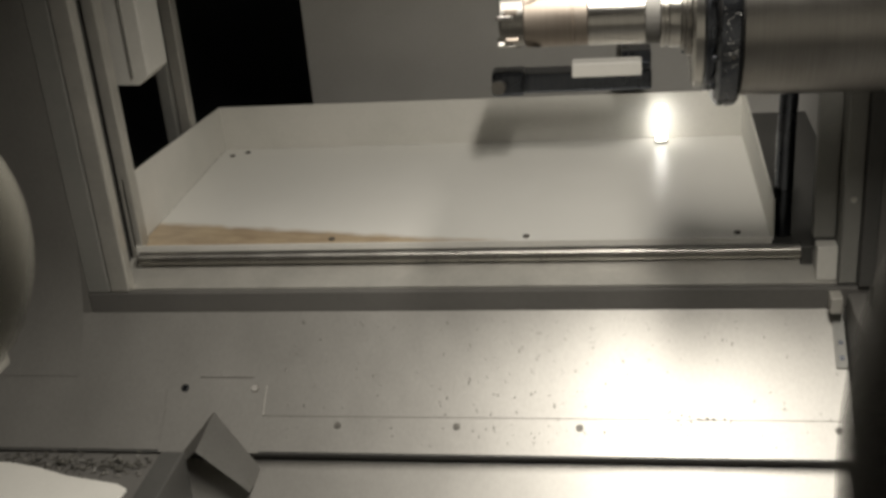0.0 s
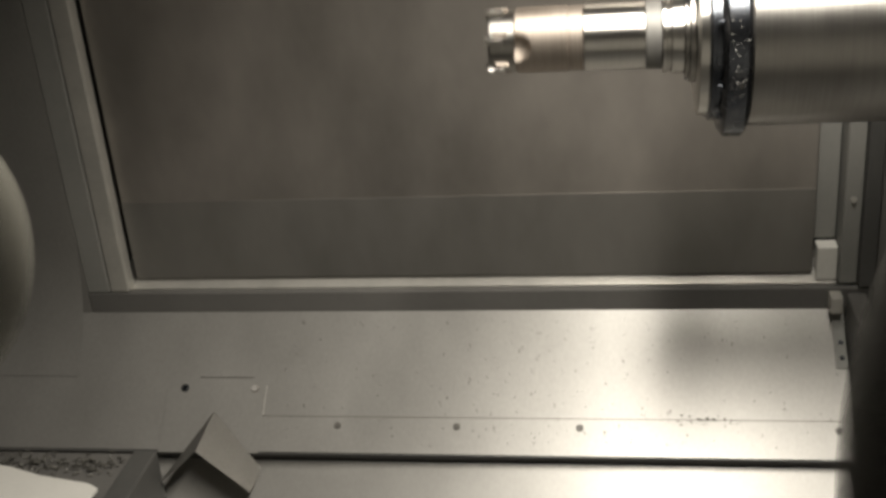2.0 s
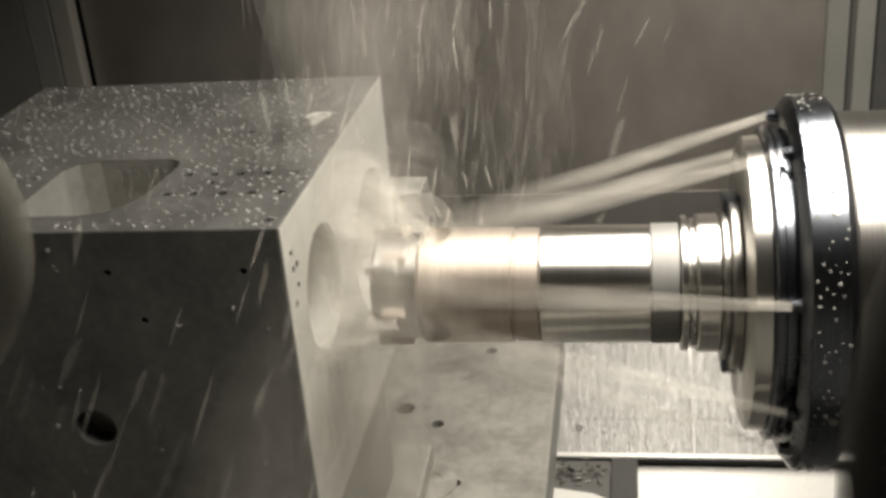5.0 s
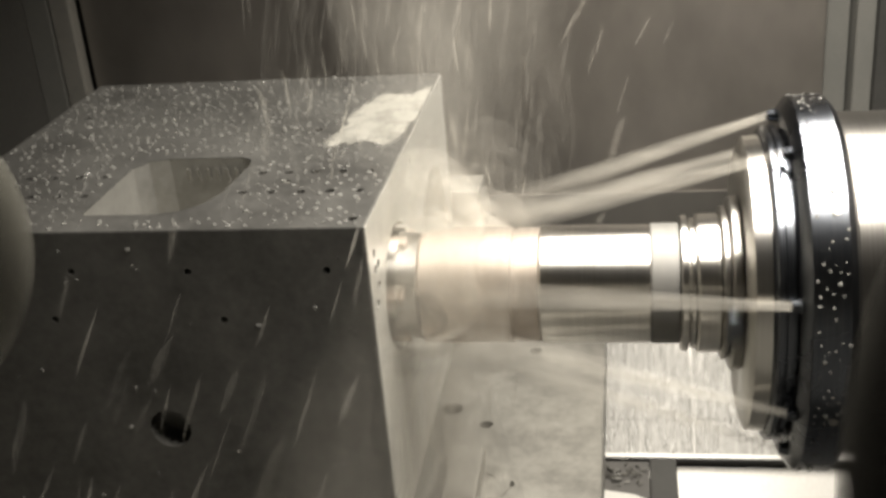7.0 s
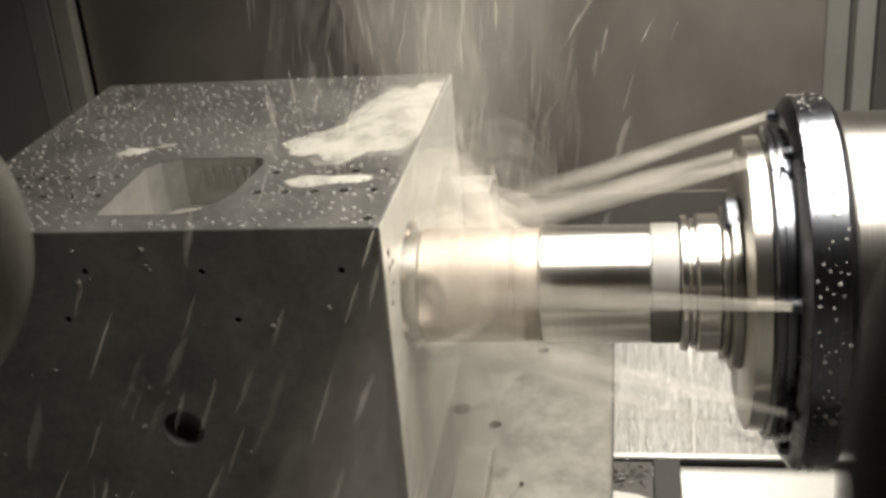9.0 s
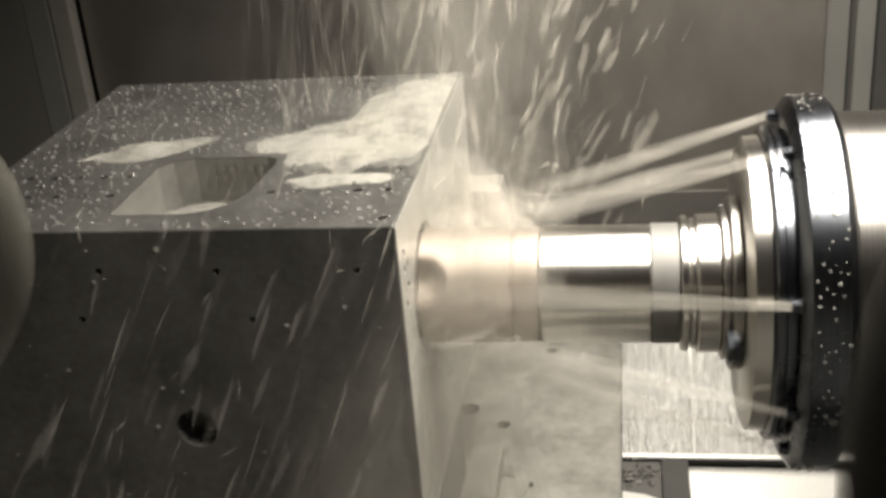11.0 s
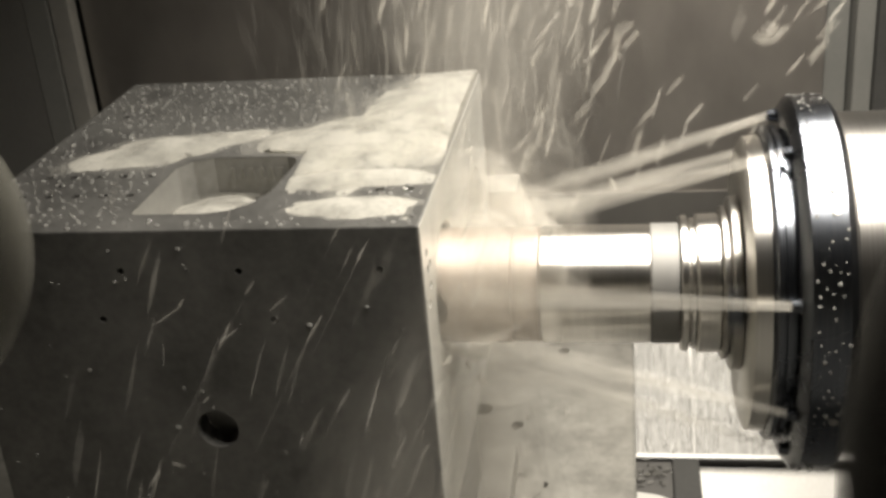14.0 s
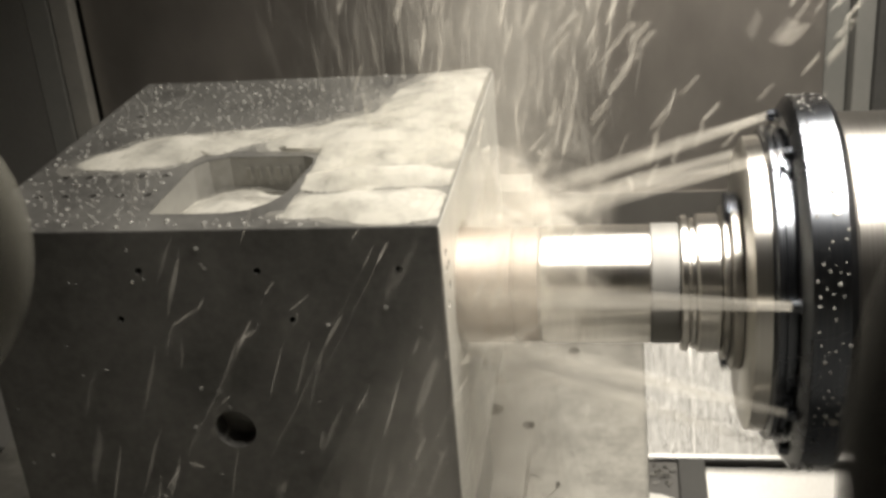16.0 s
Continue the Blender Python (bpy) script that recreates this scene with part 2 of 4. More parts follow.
def build_enclosure():
    setting("floor", box(-2.2, 1.6, -0.5, 3.3, -0.04, 0.0), DARK_PAINT, "dark wet steel floor pan of the machine")
    setting("ceiling", box(-2.2, 1.6, -0.5, 1.78, 2.42, 2.46), PANEL_PAINT, "grey painted sheet ceiling of the enclosure")
    # unseen sheets added round the shutter slot to keep world light out
    setting("wall_slot_blocker", box(-1.2, 1.6, 1.90, 1.92, 1.95, 3.10), DARK_PAINT, "unseen dark sheet behind the raised shutter, blocking stray light")
    setting("ceiling_slot_blocker", box(-1.2, 1.6, 1.765, 1.92, 3.105, 3.12), DARK_PAINT, "unseen lid over the shutter slot, blocking stray light")
    setting("wall_slot_blocker_front", box(-1.2, 1.6, 1.785, 1.80, 2.425, 3.10), DARK_PAINT, "unseen sheet before the shutter slot, blocking stray light")
    setting("wall_left", box(-2.24, -2.2, -0.5, 3.3, 0, 2.46), DARK_PAINT, "dark grey painted side wall")
    setting("wall_right", box(1.6, 1.64, -0.5, 3.3, 0, 2.46), PANEL_PAINT, "grey painted wall behind the spindle head")
    # unseen wall, kept pale so it bounces light onto the block's front
    setting("wall_front_bounce", box(-2.2, 1.6, -0.54, -0.5, 0, 2.46), CREAM, "unseen cream wall behind the camera, added to bounce light")
    setting("wall_magazine", box(-2.2, 1.6, 3.3, 3.34, 0, 2.46), BLACK, "rear wall of the magazine room, coloured as unlit dark")
    # the wall with the magazine opening
    setting("wall_rear_left", box(-2.2, -0.985, 1.785, 1.83, 0.66, 2.42), STAINLESS, "stainless wall sheet beside the opening")
    bend, rows = bmesh.new(), []
    for i in range(17):
        u = i / 16
        p = Vector((0, 1.7835, 0.80)) * (1 - u) ** 2 + Vector((0, 1.7835, 0.67)) * 2 * u * (1 - u) + on_sheet(0, 0.13, 0.0015) * u * u
        rows.append([bend.verts.new((x, p.y, p.z)) for x in (-2.199, -1.6, -0.988)])
    for a, b in zip(rows, rows[1:]):
        for i in range(2):
            bend.faces.new((a[i], a[i + 1], b[i + 1], b[i]))
    setting("trim_wall_bend", bend, STAINLESS, "rounded bend between wall sheet and sloping sheet", True)
    setting("wall_rear_top", box(-0.985, 1.6, 1.765, 1.80, 1.90, 2.42), PANEL_PAINT, "grey wall above the opening")
    setting("wall_rear_right", box(0.40, 1.6, 1.785, 1.83, 0.2, 1.90), PANEL_PAINT, "grey wall at the spindle side of the opening")
    # sloping sheet under the opening
    sheet = slab(-2.2, 0.352, 0.0, 0.263, -0.004, 0.0)
    bmesh.ops.subdivide_edges(sheet, edges=[e for e in sheet.edges if abs(e.verts[0].co.x - e.verts[1].co.x) > 0.5], cuts=24)
    setting("sheet_upper", sheet, STAINLESS, "brushed stainless sloping splash sheet")
    setting("sheet_strip", slab(-0.631, 0.348, 0.2027, 0.265, 0.0005, 0.0025), STAINLESS, "narrow stainless strip screwed along the sheet's foot")
    setting("sheet_seam", slab(-0.631, 0.348, 0.2008, 0.2024, 0.0, 0.0015), SPECK, "dark seam above the strip")
    # dark colour here paints the shaded gap between the two sheets
    setting("sheet_lip", slab(-2.2, 0.352, 0.2635, 0.2675, -0.03, 0.0), DARK_PAINT, "folded lip under the sheet, the gap's shade put into its colour")
    setting("sheet_lower", slab(-2.2, 0.346, 0.27, 0.85, -0.034, -0.030), STAINLESS, "lower stainless chute sheet")
    # right side panel under the spindle, with a folded edge
    setting("panel_right", box(0.355, 0.385, 0.3, 1.775, 0.0, 0.70, 0.004), PANEL_PAINT, "grey painted guard panel below the spindle head")


def build_opening():
    """The frame round the magazine opening: sill, posts, rail."""
    z1 = 1.90
    for name, b, mat, label in (
            ("trim_sill_face", box(-0.985, 0.395, 1.785, 1.80, 0.664, 0.704, 0.003), PANEL_PAINT, "grey painted face under the sill"),
            ("trim_sill", prism([(1.801, 0.69), (1.801, 0.7055), (1.865, 0.738), (1.865, 0.69)], -0.938, 0.3425, "x"), ALU, "bright aluminium sill channel"),
            ("trim_post_left_outer", box(-0.985, -0.941, 1.785, 1.80, 0.705, z1, 0.003), GREY_PAINT, "grey painted post of the opening"),
            ("trim_post_left", box(-0.940, -0.903, 1.785, 1.812, 0.706, z1, 0.004), ALU, "aluminium edge profile of the opening"),
            ("trim_jamb_left", box(-0.935, -0.925, 1.813, 1.865, 0.709, z1, 0.002), DARK_PAINT, "dark jamb with screws"),
            ("trim_jamb_bright", box(-0.924, -0.900, 1.868, 1.90, 0.709, z1, 0.003), ALU, "bright inner guide of the shutter"),
            ("trim_post_right", box(0.306, 0.342, 1.835, 1.86, 0.772, z1, 0.003), GREY_PAINT, "grey guide profile of the shutter"),
            ("trim_post_right_outer", box(0.344, 0.372, 1.79, 1.86, 0.709, z1, 0.003), GREY_PAINT, "grey post of the opening"),
            ("trim_post_right_edge", box(0.373, 0.398, 1.775, 1.86, 0.709, z1, 0.003), DARK_PAINT, "dark post at the spindle side"),
            ("trim_foot_block", box(0.309, 0.3425, 1.803, 1.834, 0.709, 0.770, 0.003), CREAM, "light plastic foot block of the guide")):
        setting(name, b, mat, label)
    screws = empty("screw_row")
    tagged(screws, "small steel screws in the dark jamb", "screw")
    for z in (0.86, 0.96, 1.06, 1.16, 1.26):
        part("screw", rod((-0.925, 1.84, z), (-0.921, 1.84, z), 0.0055), ALU, screws)
    stud = empty("post_screw")
    tagged(stud, "single small steel screw in the grey post", "screw")
    part("head", rod((0.358, 1.79, 0.86), (0.358, 1.786, 0.86), 0.005), ALU, stud)
    rail = empty("guide_rail")
    tagged(rail, "round polished steel rail along the sill", "rail")
    part("bar", rod((-0.9, 1.848, 0.744), (0.288, 1.848, 0.744), 0.0125, steps=24), DULL_STEEL, rail, smooth=True)
    part("end_block", box(0.288, 0.308, 1.836, 1.862, 0.72, 0.757, 0.003), DARK_PAINT, rail, "dark end block")


def build_tray():
    tray = empty("drip_tray", pose(-0.912, 1.868, 0.752))
    tagged(tray, "white painted sheet tray with a rust stain in its gutter", "tray")
    w, d, h = 1.155, 0.545, 0.105
    part("bottom", box(0, w, 0, d, 0, 0.004), TRAY, tray)
    part("side_panel", prism([(0.0, 0.0045), (d, 0.0045), (d, h), (0.0, h + 0.038)], -0.003, 0, "x"), CREAM, tray)
    part("side_panel", prism([(0.0, 0.0045), (d, 0.0045), (d, h), (0.0, h * 0.75)], w, w + 0.003, "x"), CREAM, tray)
    part("back_panel", box(-0.003, w + 0.003, d + 0.0005, d + 0.004, 0.0, h), CREAM, tray)
    part("front_lip", box(0, w, -0.004, -0.0005, -0.012, 0.010), CREAM, tray)
    for x, y in ((0.03, 0.5), (0.06, 0.52), (0.37, 0.028), (0.73, 0.028), (1.10, 0.03)):
        part("rivet", rod((x, y, 0.004), (x, y, 0.007), 0.006), SPECK, tray)
    setting("tray_stand", box(-0.9, 0.22, 1.90, 2.38, 0.0, 0.745), BLACK, "stand under the tray, coloured as unlit dark")


def build_magazine():
    """What shows through the opening behind the tray."""
    setting("wall_panel_rear", box(-0.745, 1.5, 2.6, 2.63, 0.2, 1.99), REAR_PAINT, "flat grey panel at the back of the magazine")
    post = empty("magazine_post")
    tagged(post, "grey aluminium profile post in the magazine room", "post")
    part("column", box(-0.972, -0.946, 2.235, 2.27, 0.02, 1.99, 0.004), GREY_PAINT, post)
    part("column", box(-0.944, -0.918, 2.25, 2.28, 0.02, 1.99, 0.004), ALU, post)
    part("foot", box(-0.98, -0.915, 2.23, 2.285, 0.0, 0.019, 0.003), GREY_PAINT, post)
    setting("magazine_beam", box(-2.199, -0.80, 1.95, 2.30, 1.991, 2.03), GREY_PAINT, "grey beam across the magazine room")
    case = empty("cable_box")
    tagged(case, "cream painted sheet box hanging in the magazine", "box")
    part("body", prism([(-0.942, 1.99), (-0.942, 1.046), (-0.886, 1.044), (-0.866, 1.062), (-0.866, 1.99)], 1.96, 2.06, "y", 0.003), CREAM, case)
    part("seam", box(-0.898, -0.895, 1.956, 1.96, 1.06, 1.98), GREY_PAINT, case)
    arm = empty("tool_changer_arm")
    tagged(arm, "black tool changer arm with a light gripper behind the spindle", "machine arm")
    part("bar", box(-0.262, 0.05, 2.24, 2.30, 0.917, 0.957, 0.006), BLACK_STEEL, arm)
    part("gripper", box(-0.262, -0.197, 2.19, 2.24, 0.927, 0.977, 0.008), BLACK_STEEL, arm)
    part("pivot", rod((-0.247, 2.17, 0.952), (-0.247, 2.19, 0.952), 0.014, steps=20), DULL_STEEL, arm)
    part("slide", box(-0.105, 0.03, 2.2, 2.239, 0.958, 0.987, 0.004), CREAM, arm)
    part("mount", box(-0.01, 0.05, 2.301, 2.60, 0.90, 0.98, 0.004), BLACK_STEEL, arm)
    # glowing stand-in for the reflection where tray floor meets back panel
    tube = empty("tray_reflection")
    tagged(tube, "short glowing tube standing in for a reflection at the tray's rear edge", "lamp")
    part("glow_rod", rod((0.072, 2.385, 0.762), (0.072, 2.385, 0.836), 0.0115, steps=20), GLOW, tube, smooth=True)
    part("socket", rod((0.072, 2.385, 0.7565), (0.072, 2.385, 0.7615), 0.0135, steps=20), ALU, tube)
    hose = empty("hanging_hose")
    tagged(hose, "black bent hose beside the tray", "hose")
    pts = [(0.262, 1.95, 1.06), (0.272, 1.94, 1.0), (0.268, 1.93, 0.93), (0.266, 1.92, 0.83), (0.266, 1.92, 0.745)]
    tube = bmesh.new()
    for a, b in zip(pts, pts[1:]):
        rod(a, b, 0.016, bm=tube)
    part("tube", tube, BLACK_STEEL, hose, smooth=True)
    setting("magazine_floor", box(0.25, 0.4, 1.865, 2.6, 0.70, 0.744), DARK_PAINT, "dark floor beside the tray")


def build_sheet_details():
    for x in (-0.496, -0.290, -0.084, 0.328):
        s = empty("sheet_screw")
        tagged(s, "small flat screw in the stainless strip", "screw", "screws along the strip")
        p = on_sheet(x, 0.2175, 0.0026)
        part("head", rod(p, p + OUT * 0.0018, 0.0062, 0.005, 16), SPECK, s, smooth=True)
    plate = empty("deflector")
    tagged(plate, "bent stainless deflector screwed to the sloping sheet", "deflector")
    part("base_plate", slab(-0.812, -0.631, 0.146, 0.268, 0.0005, 0.0022), STAINLESS, plate)
    part("slot", slab(-0.755, -0.656, 0.1308, 0.1322, 0.0, 0.0012), SPECK, plate)
    a, b = on_sheet(-0.720, 0.1955, 0.003), on_sheet(-0.721, 0.2829, 0.06)
    c, d, e = on_sheet(-0.623, 0.3447, 0.04), on_sheet(-0.796, 0.3419, 0.03), on_sheet(-0.622, 0.2934, 0.004)
    for name, pts in (("left_wing", (a, b, d)), ("right_wing", (a, b, c, e))):
        bm = bmesh.new()
        bm.faces.new([bm.verts.new(p) for p in pts])
        bmesh.ops.solidify(bm, geom=list(bm.faces), thickness=0.002)
        part(name, bm, STAINLESS, plate)
    for x, mat in ((-0.780, BLACK_STEEL), (-0.651, DULL_STEEL)):
        p = on_sheet(x, 0.152, 0.0022)
        part("bolt", rod(p, p + OUT * 0.003, 0.0075, 0.006, 16), mat, plate, smooth=True)
    rng = random.Random(4)
    bm = bmesh.new()
    for _ in range(230):
        x, k = rng.uniform(-0.6, 0.34), rng.uniform(0.02, 0.25)
        if rng.random() < 0.45:
            x = rng.gauss(-0.13, 0.12)
        if not -0.62 < x < 0.34:
            continue
        p = on_sheet(x, k, 0.0005 + (0.002 if k > 0.2 else 0))
        r = rng.uniform(0.0005, 0.0014)
        q = p + DOWN * r * rng.uniform(0, 5) + Vector((rng.uniform(-1, 1) * r, 0, 0))
        rod(p, q + OUT * 0.0011, r, r * 0.4, 6, bm)
    tagged(part("metal_specks", bm, SPECK), "tiny dark chips stuck to the wet sheet", "metal chips", kind="stuff")
    bracket = empty("hinge_bracket")
    tagged(bracket, "grey steel bracket plate with two holes", "bracket")
    part("plate", slab(0.333, 0.351, 0.002, 0.112, 0.0005, 0.005), GREY_PAINT, bracket)
    for k in (0.068, 0.095):
        p = on_sheet(0.343, k, 0.0045)
        part("hole", rod(p, p + OUT * 0.0012, 0.0045, steps=16), BLACK_STEEL, bracket)
    part("lug", box(0.325, 0.345, 1.745, 1.775, 0.675, 0.705, 0.003), ALU, bracket)
    streaks = bmesh.new()
    for _ in range(70):
        x, y, z = rng.uniform(-0.72, 0.12), 1.8475, 0.744
        a = rng.uniform(0.8, 2.3)
        dark = abs(x + 0.25) < 0.14 or abs(x + 0.68) < 0.06
        if not dark:
            continue
        p = Vector((x, y - math.sin(a) * 0.0122, z + math.cos(a) * 0.0122))
        rod(p, p + Vector((rng.uniform(-0.003, 0.003), -0.0012, 0.001)), 0.0016, 0.0008, 6, streaks)
    tagged(part("rail_specks", streaks, SPECK), "dark chips stuck to the steel rail", "metal chips", kind="stuff")


# ---- the shutter ----
def build_shutter():
    door = empty("shutter_door", pose(0, 0, 1.80))
    tagged(door, "brownish stainless shutter that drops over the opening", "shutter door")
    part("panel", box(-0.899, 0.304, 1.816, 1.826, 0.0, 1.22, 0.002), SHUTTER, door)
    part("stiffener", box(-0.897, 0.302, 1.813, 1.8158, 0.0, 0.148), SHUTTER_BAND, door, "darker folded lower band")
    part("lower_seal", box(-0.895, 0.300, 1.818, 1.824, -0.006, -0.0005), SHUTTER_BAND, door, "grey rubber seal")
    return door


# ---- the spindle ----
AXIS_Z = 1.224


def build_spindle():
    head = empty("spindle_head", pose(0, 1.48, AXIS_Z))
    tagged(head, "steel machining spindle head with a black coolant ring", "spindle")
    part("housing", lathe([(0.136, 0.105), (0.1362, 0.117), (0.139, 0.119), (0.90, 0.119), (0.90, 0.1)], 96), DULL_STEEL, head, smooth=True)
    part("carrier", box(0.901, 1.5, -0.16, 0.16, -0.2, 0.2, 0.01), DARK_PAINT, head, "dark carrier of the spindle")
    ring = part("coolant_ring", lathe([(0.1035, 0.08), (0.1035, 0.123), (0.109, 0.131), (0.131, 0.132), (0.1355, 0.127), (0.1355, 0.08)], 96), BLACK_STEEL, head, "black ring with coolant nozzles", True)
    for k in range(6):
        a = math.radians(15 + 60 * k)
        y, z = math.cos(a), math.sin(a)
        part("screw", rod((0.124, y * 0.1305, z * 0.1305), (0.124, y * 0.1326, z * 0.1326), 0.0028, steps=12), DULL_STEEL, ring)
    part("seal_ring", lathe([(0.0895, 0.06), (0.0895, 0.107), (0.092, 0.111), (0.094, 0.111), (0.0945, 0.108), (0.0965, 0.108), (0.097, 0.111), (0.100, 0.111), (0.1005, 0.108), (0.103, 0.108), (0.103, 0.06)], 96), BLACK_STEEL, head, "dark grooved ring", True)
    part("nose_ring", lathe([(0.0765, 0.05), (0.0765, 0.099), (0.0785, 0.104), (0.089, 0.105), (0.089, 0.05)], 96), STEEL, head, "polished nose ring", True)
    for deg in NOZZLES:
        a = math.radians(deg)
        y, z = math.cos(a), math.sin(a)
        part("nozzle", rod((0.098, y * 0.1185, z * 0.1185), (0.104, y * 0.1185, z * 0.1185), 0.0035, 0.005), BLACK_STEEL, ring)
    return head


def build_cutter():
    """The tool holder and cutter, which turn in the spindle."""
    tool = empty("milling_tool", pose(0, 1.48, AXIS_Z))
    tagged(tool, "polished steel boring cutter in a flanged tool holder", "cutting tool")
    part("holder", lathe([(-0.063, 0.02), (-0.063, 0.0415), (-0.0615, 0.043), (0.0142, 0.043), (0.0148, 0.0424), (0.0148, 0.02)], 64), STEEL, tool, "polished holder sleeve", True)
    part("clamping_nut", lathe([(0.015, 0.02), (0.015, 0.0425), (0.0158, 0.0434), (0.0345, 0.0434), (0.0352, 0.042), (0.0352, 0.02)], 64), MATT_STEEL, tool, "matt grey clamping nut", True)
    part("thin_ring", lathe([(0.0354, 0.02), (0.0354, 0.0475), (0.0364, 0.049), (0.0402, 0.049), (0.041, 0.0475), (0.0412, 0.043), (0.0424, 0.043), (0.0426, 0.047), (0.0452, 0.047), (0.0454, 0.02)], 64), STEEL, tool, "thin grooved ring", True)
    part("flange", lathe([(0.0456, 0.03), (0.0456, 0.044), (0.0462, 0.0485), (0.0476, 0.05), (0.0615, 0.05), (0.0628, 0.0485), (0.0628, 0.03)], 64), STEEL, tool, "polished flange", True)
    part("collar", lathe([(0.063, 0.03), (0.063, 0.0535), (0.0642, 0.055), (0.0668, 0.055), (0.0672, 0.051), (0.0682, 0.051), (0.0686, 0.0605), (0.0697, 0.062), (0.0755, 0.062), (0.0762, 0.0605), (0.0762, 0.03)], 64), DULL_STEEL, tool, "dark stepped drive collar", True)
    for a in (0.4, 0.4 + math.pi):
        m = pose(0, 0, 0, math.degrees(a))
        bm = box(0.0645, 0.0757, -0.012, 0.012, 0.05, 0.0655, 0.002)
        bm.transform(m)
        part("drive_key", bm, BLACK_STEEL, tool)
    shank = part("shank", lathe([(-0.150, 0.02), (-0.150, 0.0405), (-0.148, 0.0425), (-0.083, 0.0425), (-0.0822, 0.0405), (-0.0805, 0.0405), (-0.080, 0.0418), (-0.0635, 0.0418), (-0.0635, 0.02)], 64), WET_STEEL, tool, "dull blasted shank", True)
    for k in range(3):
        cut = bmesh.new()
        a = 2 * math.pi * k / 3
        c = Vector((-0.146, math.cos(a) * 0.044, math.sin(a) * 0.044))
        bmesh.ops.create_uvsphere(cut, u_segments=20, v_segments=12, radius=0.019, matrix=Matrix.Translation(c))
        carve(shank, cut)
    shank.data.shade_smooth()
    shank.data.set_sharp_from_angle(angle=radians(35))
    part("cutter_body", lathe([(-0.184, 0.012), (-0.184, 0.036), (-0.181, 0.0395), (-0.1505, 0.0395), (-0.1505, 0.02)], 48), DULL_STEEL, tool, "cutter head", True)
    for k in range(6):
        m = pose(0, 0, 0, 60 * k + 20)
        bm = box(-0.187, -0.164, -0.002, 0.005, 0.032, 0.0455, 0.0015)
        bm.transform(m)
        part("insert", bm, STEEL, tool)
        bm = box(-0.176, -0.158, 0.0055, 0.013, 0.030, 0.0425, 0.002)
        bm.transform(m)
        part("clamp_wedge", bm, WET_STEEL, tool)
    return tool


# ---- workpiece and pallet; their x is counted from the machined face ----
def build_workpiece():
    block = empty("workpiece", pose(-1.0, 0, 0))
    tagged(block, "dark wet steel valve block clamped upright on the pallet", "workpiece")
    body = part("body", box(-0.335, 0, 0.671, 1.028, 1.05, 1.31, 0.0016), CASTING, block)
    cut = bmesh.new()
    for y, z, r in ((0.759, 1.224, 0.0485), (0.928, 1.185, 0.066)):
        rod((-0.1, y, z), (0.05, y, z), r, steps=48, bm=cut)
    carve(body, cut)
    pocket = [(-0.208, 0.702), (-0.205, 0.699), (-0.152, 0.699), (-0.137, 0.704), (-0.125, 0.716), (-0.117, 0.736), (-0.113, 0.795), (-0.116, 0.806), (-0.124, 0.811), (-0.184, 0.812), (-0.199, 0.806), (-0.207, 0.792)]
    carve(body, prism(pocket, 1.235, 1.33, "z"))
    cut = bmesh.new()
    rows = [(-0.098 + 0.0205 * i, 0.775) for i in range(5)] + [(-0.101 + 0.0212 * i, 0.736) for i in range(5)]
    rows += [(x - 0.206, y) for x, y in rows] + [(-0.075, 0.757), (-0.01, 0.685), (-0.078, 0.872), (-0.302, 0.923), (-0.286, 0.757)]
    for x, y in rows:
        if x > -0.325:
            rod((x, y, 1.295), (x, y, 1.32), 0.0034, steps=14, bm=cut)
    rod((-0.031, 0.911, 1.28), (-0.031, 0.911, 1.32), 0.0105, steps=24, bm=cut)
    for x, z, r in ((-0.209, 1.28, 0.0025), (-0.125, 1.279, 0.0025), (-0.229, 1.243, 0.0025), (-0.105, 1.242, 0.0025), (-0.028, 1.279, 0.0025), (-0.16, 1.153, 0.0155)):
        rod((x, 0.66, z), (x, 0.69, z), r, steps=24, bm=cut)
    for y, z in ((0.69, 1.282), (0.69, 1.27), (0.697, 1.255), (0.70, 1.27), (0.688, 1.245), (0.93, 1.28), (0.84, 1.292)):
        rod((-0.012, y, z), (0.01, y, z), 0.0032, steps=12, bm=cut)
    carve(body, cut)
    ear = part("ear", prism([(1.03, 1.05), (1.03, 1.19), (1.075, 1.19), (1.105, 1.15), (1.105, 1.08), (1.08, 1.05)], -0.09, 0.028, "x", 0.002), PALLET, block, "bored ear on the back of the block")
    cut = rod((-0.02, 1.066, 1.125), (0.05, 1.066, 1.125), 0.023, steps=32)
    carve(ear, cut)
    for y, z, r in ((0.759, 1.224, 0.0483), (0.928, 1.185, 0.0658)):
        bm = lathe([(-0.098, r - 0.002), (-0.098, r), (-0.001, r), (-0.001, r - 0.002)], 48, close=False)
        bm.transform(Matrix.Translation((0, y, z)))
        part("bore_sleeve", bm, BORE, block, "machined bore wall", True)
    # machined end face; its lighter colour also paints in the lamp side's brightness
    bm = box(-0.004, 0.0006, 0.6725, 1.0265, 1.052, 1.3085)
    face = part("lit_machined_face", bm, BORE, block, "machined end face, the lamp side's brightness put into its colour")
    cut = bmesh.new()
    for y, z, r in ((0.759, 1.224, 0.0484), (0.928, 1.185, 0.0659)):
        rod((-0.1, y, z), (0.05, y, z), r, steps=48, bm=cut)
    for y, z in ((0.69, 1.282), (0.69, 1.27), (0.697, 1.255), (0.70, 1.27), (0.688, 1.245), (0.93, 1.28), (0.84, 1.292)):
        rod((-0.012, y, z), (0.01, y, z), 0.0032, steps=12, bm=cut)
    carve(face, cut)
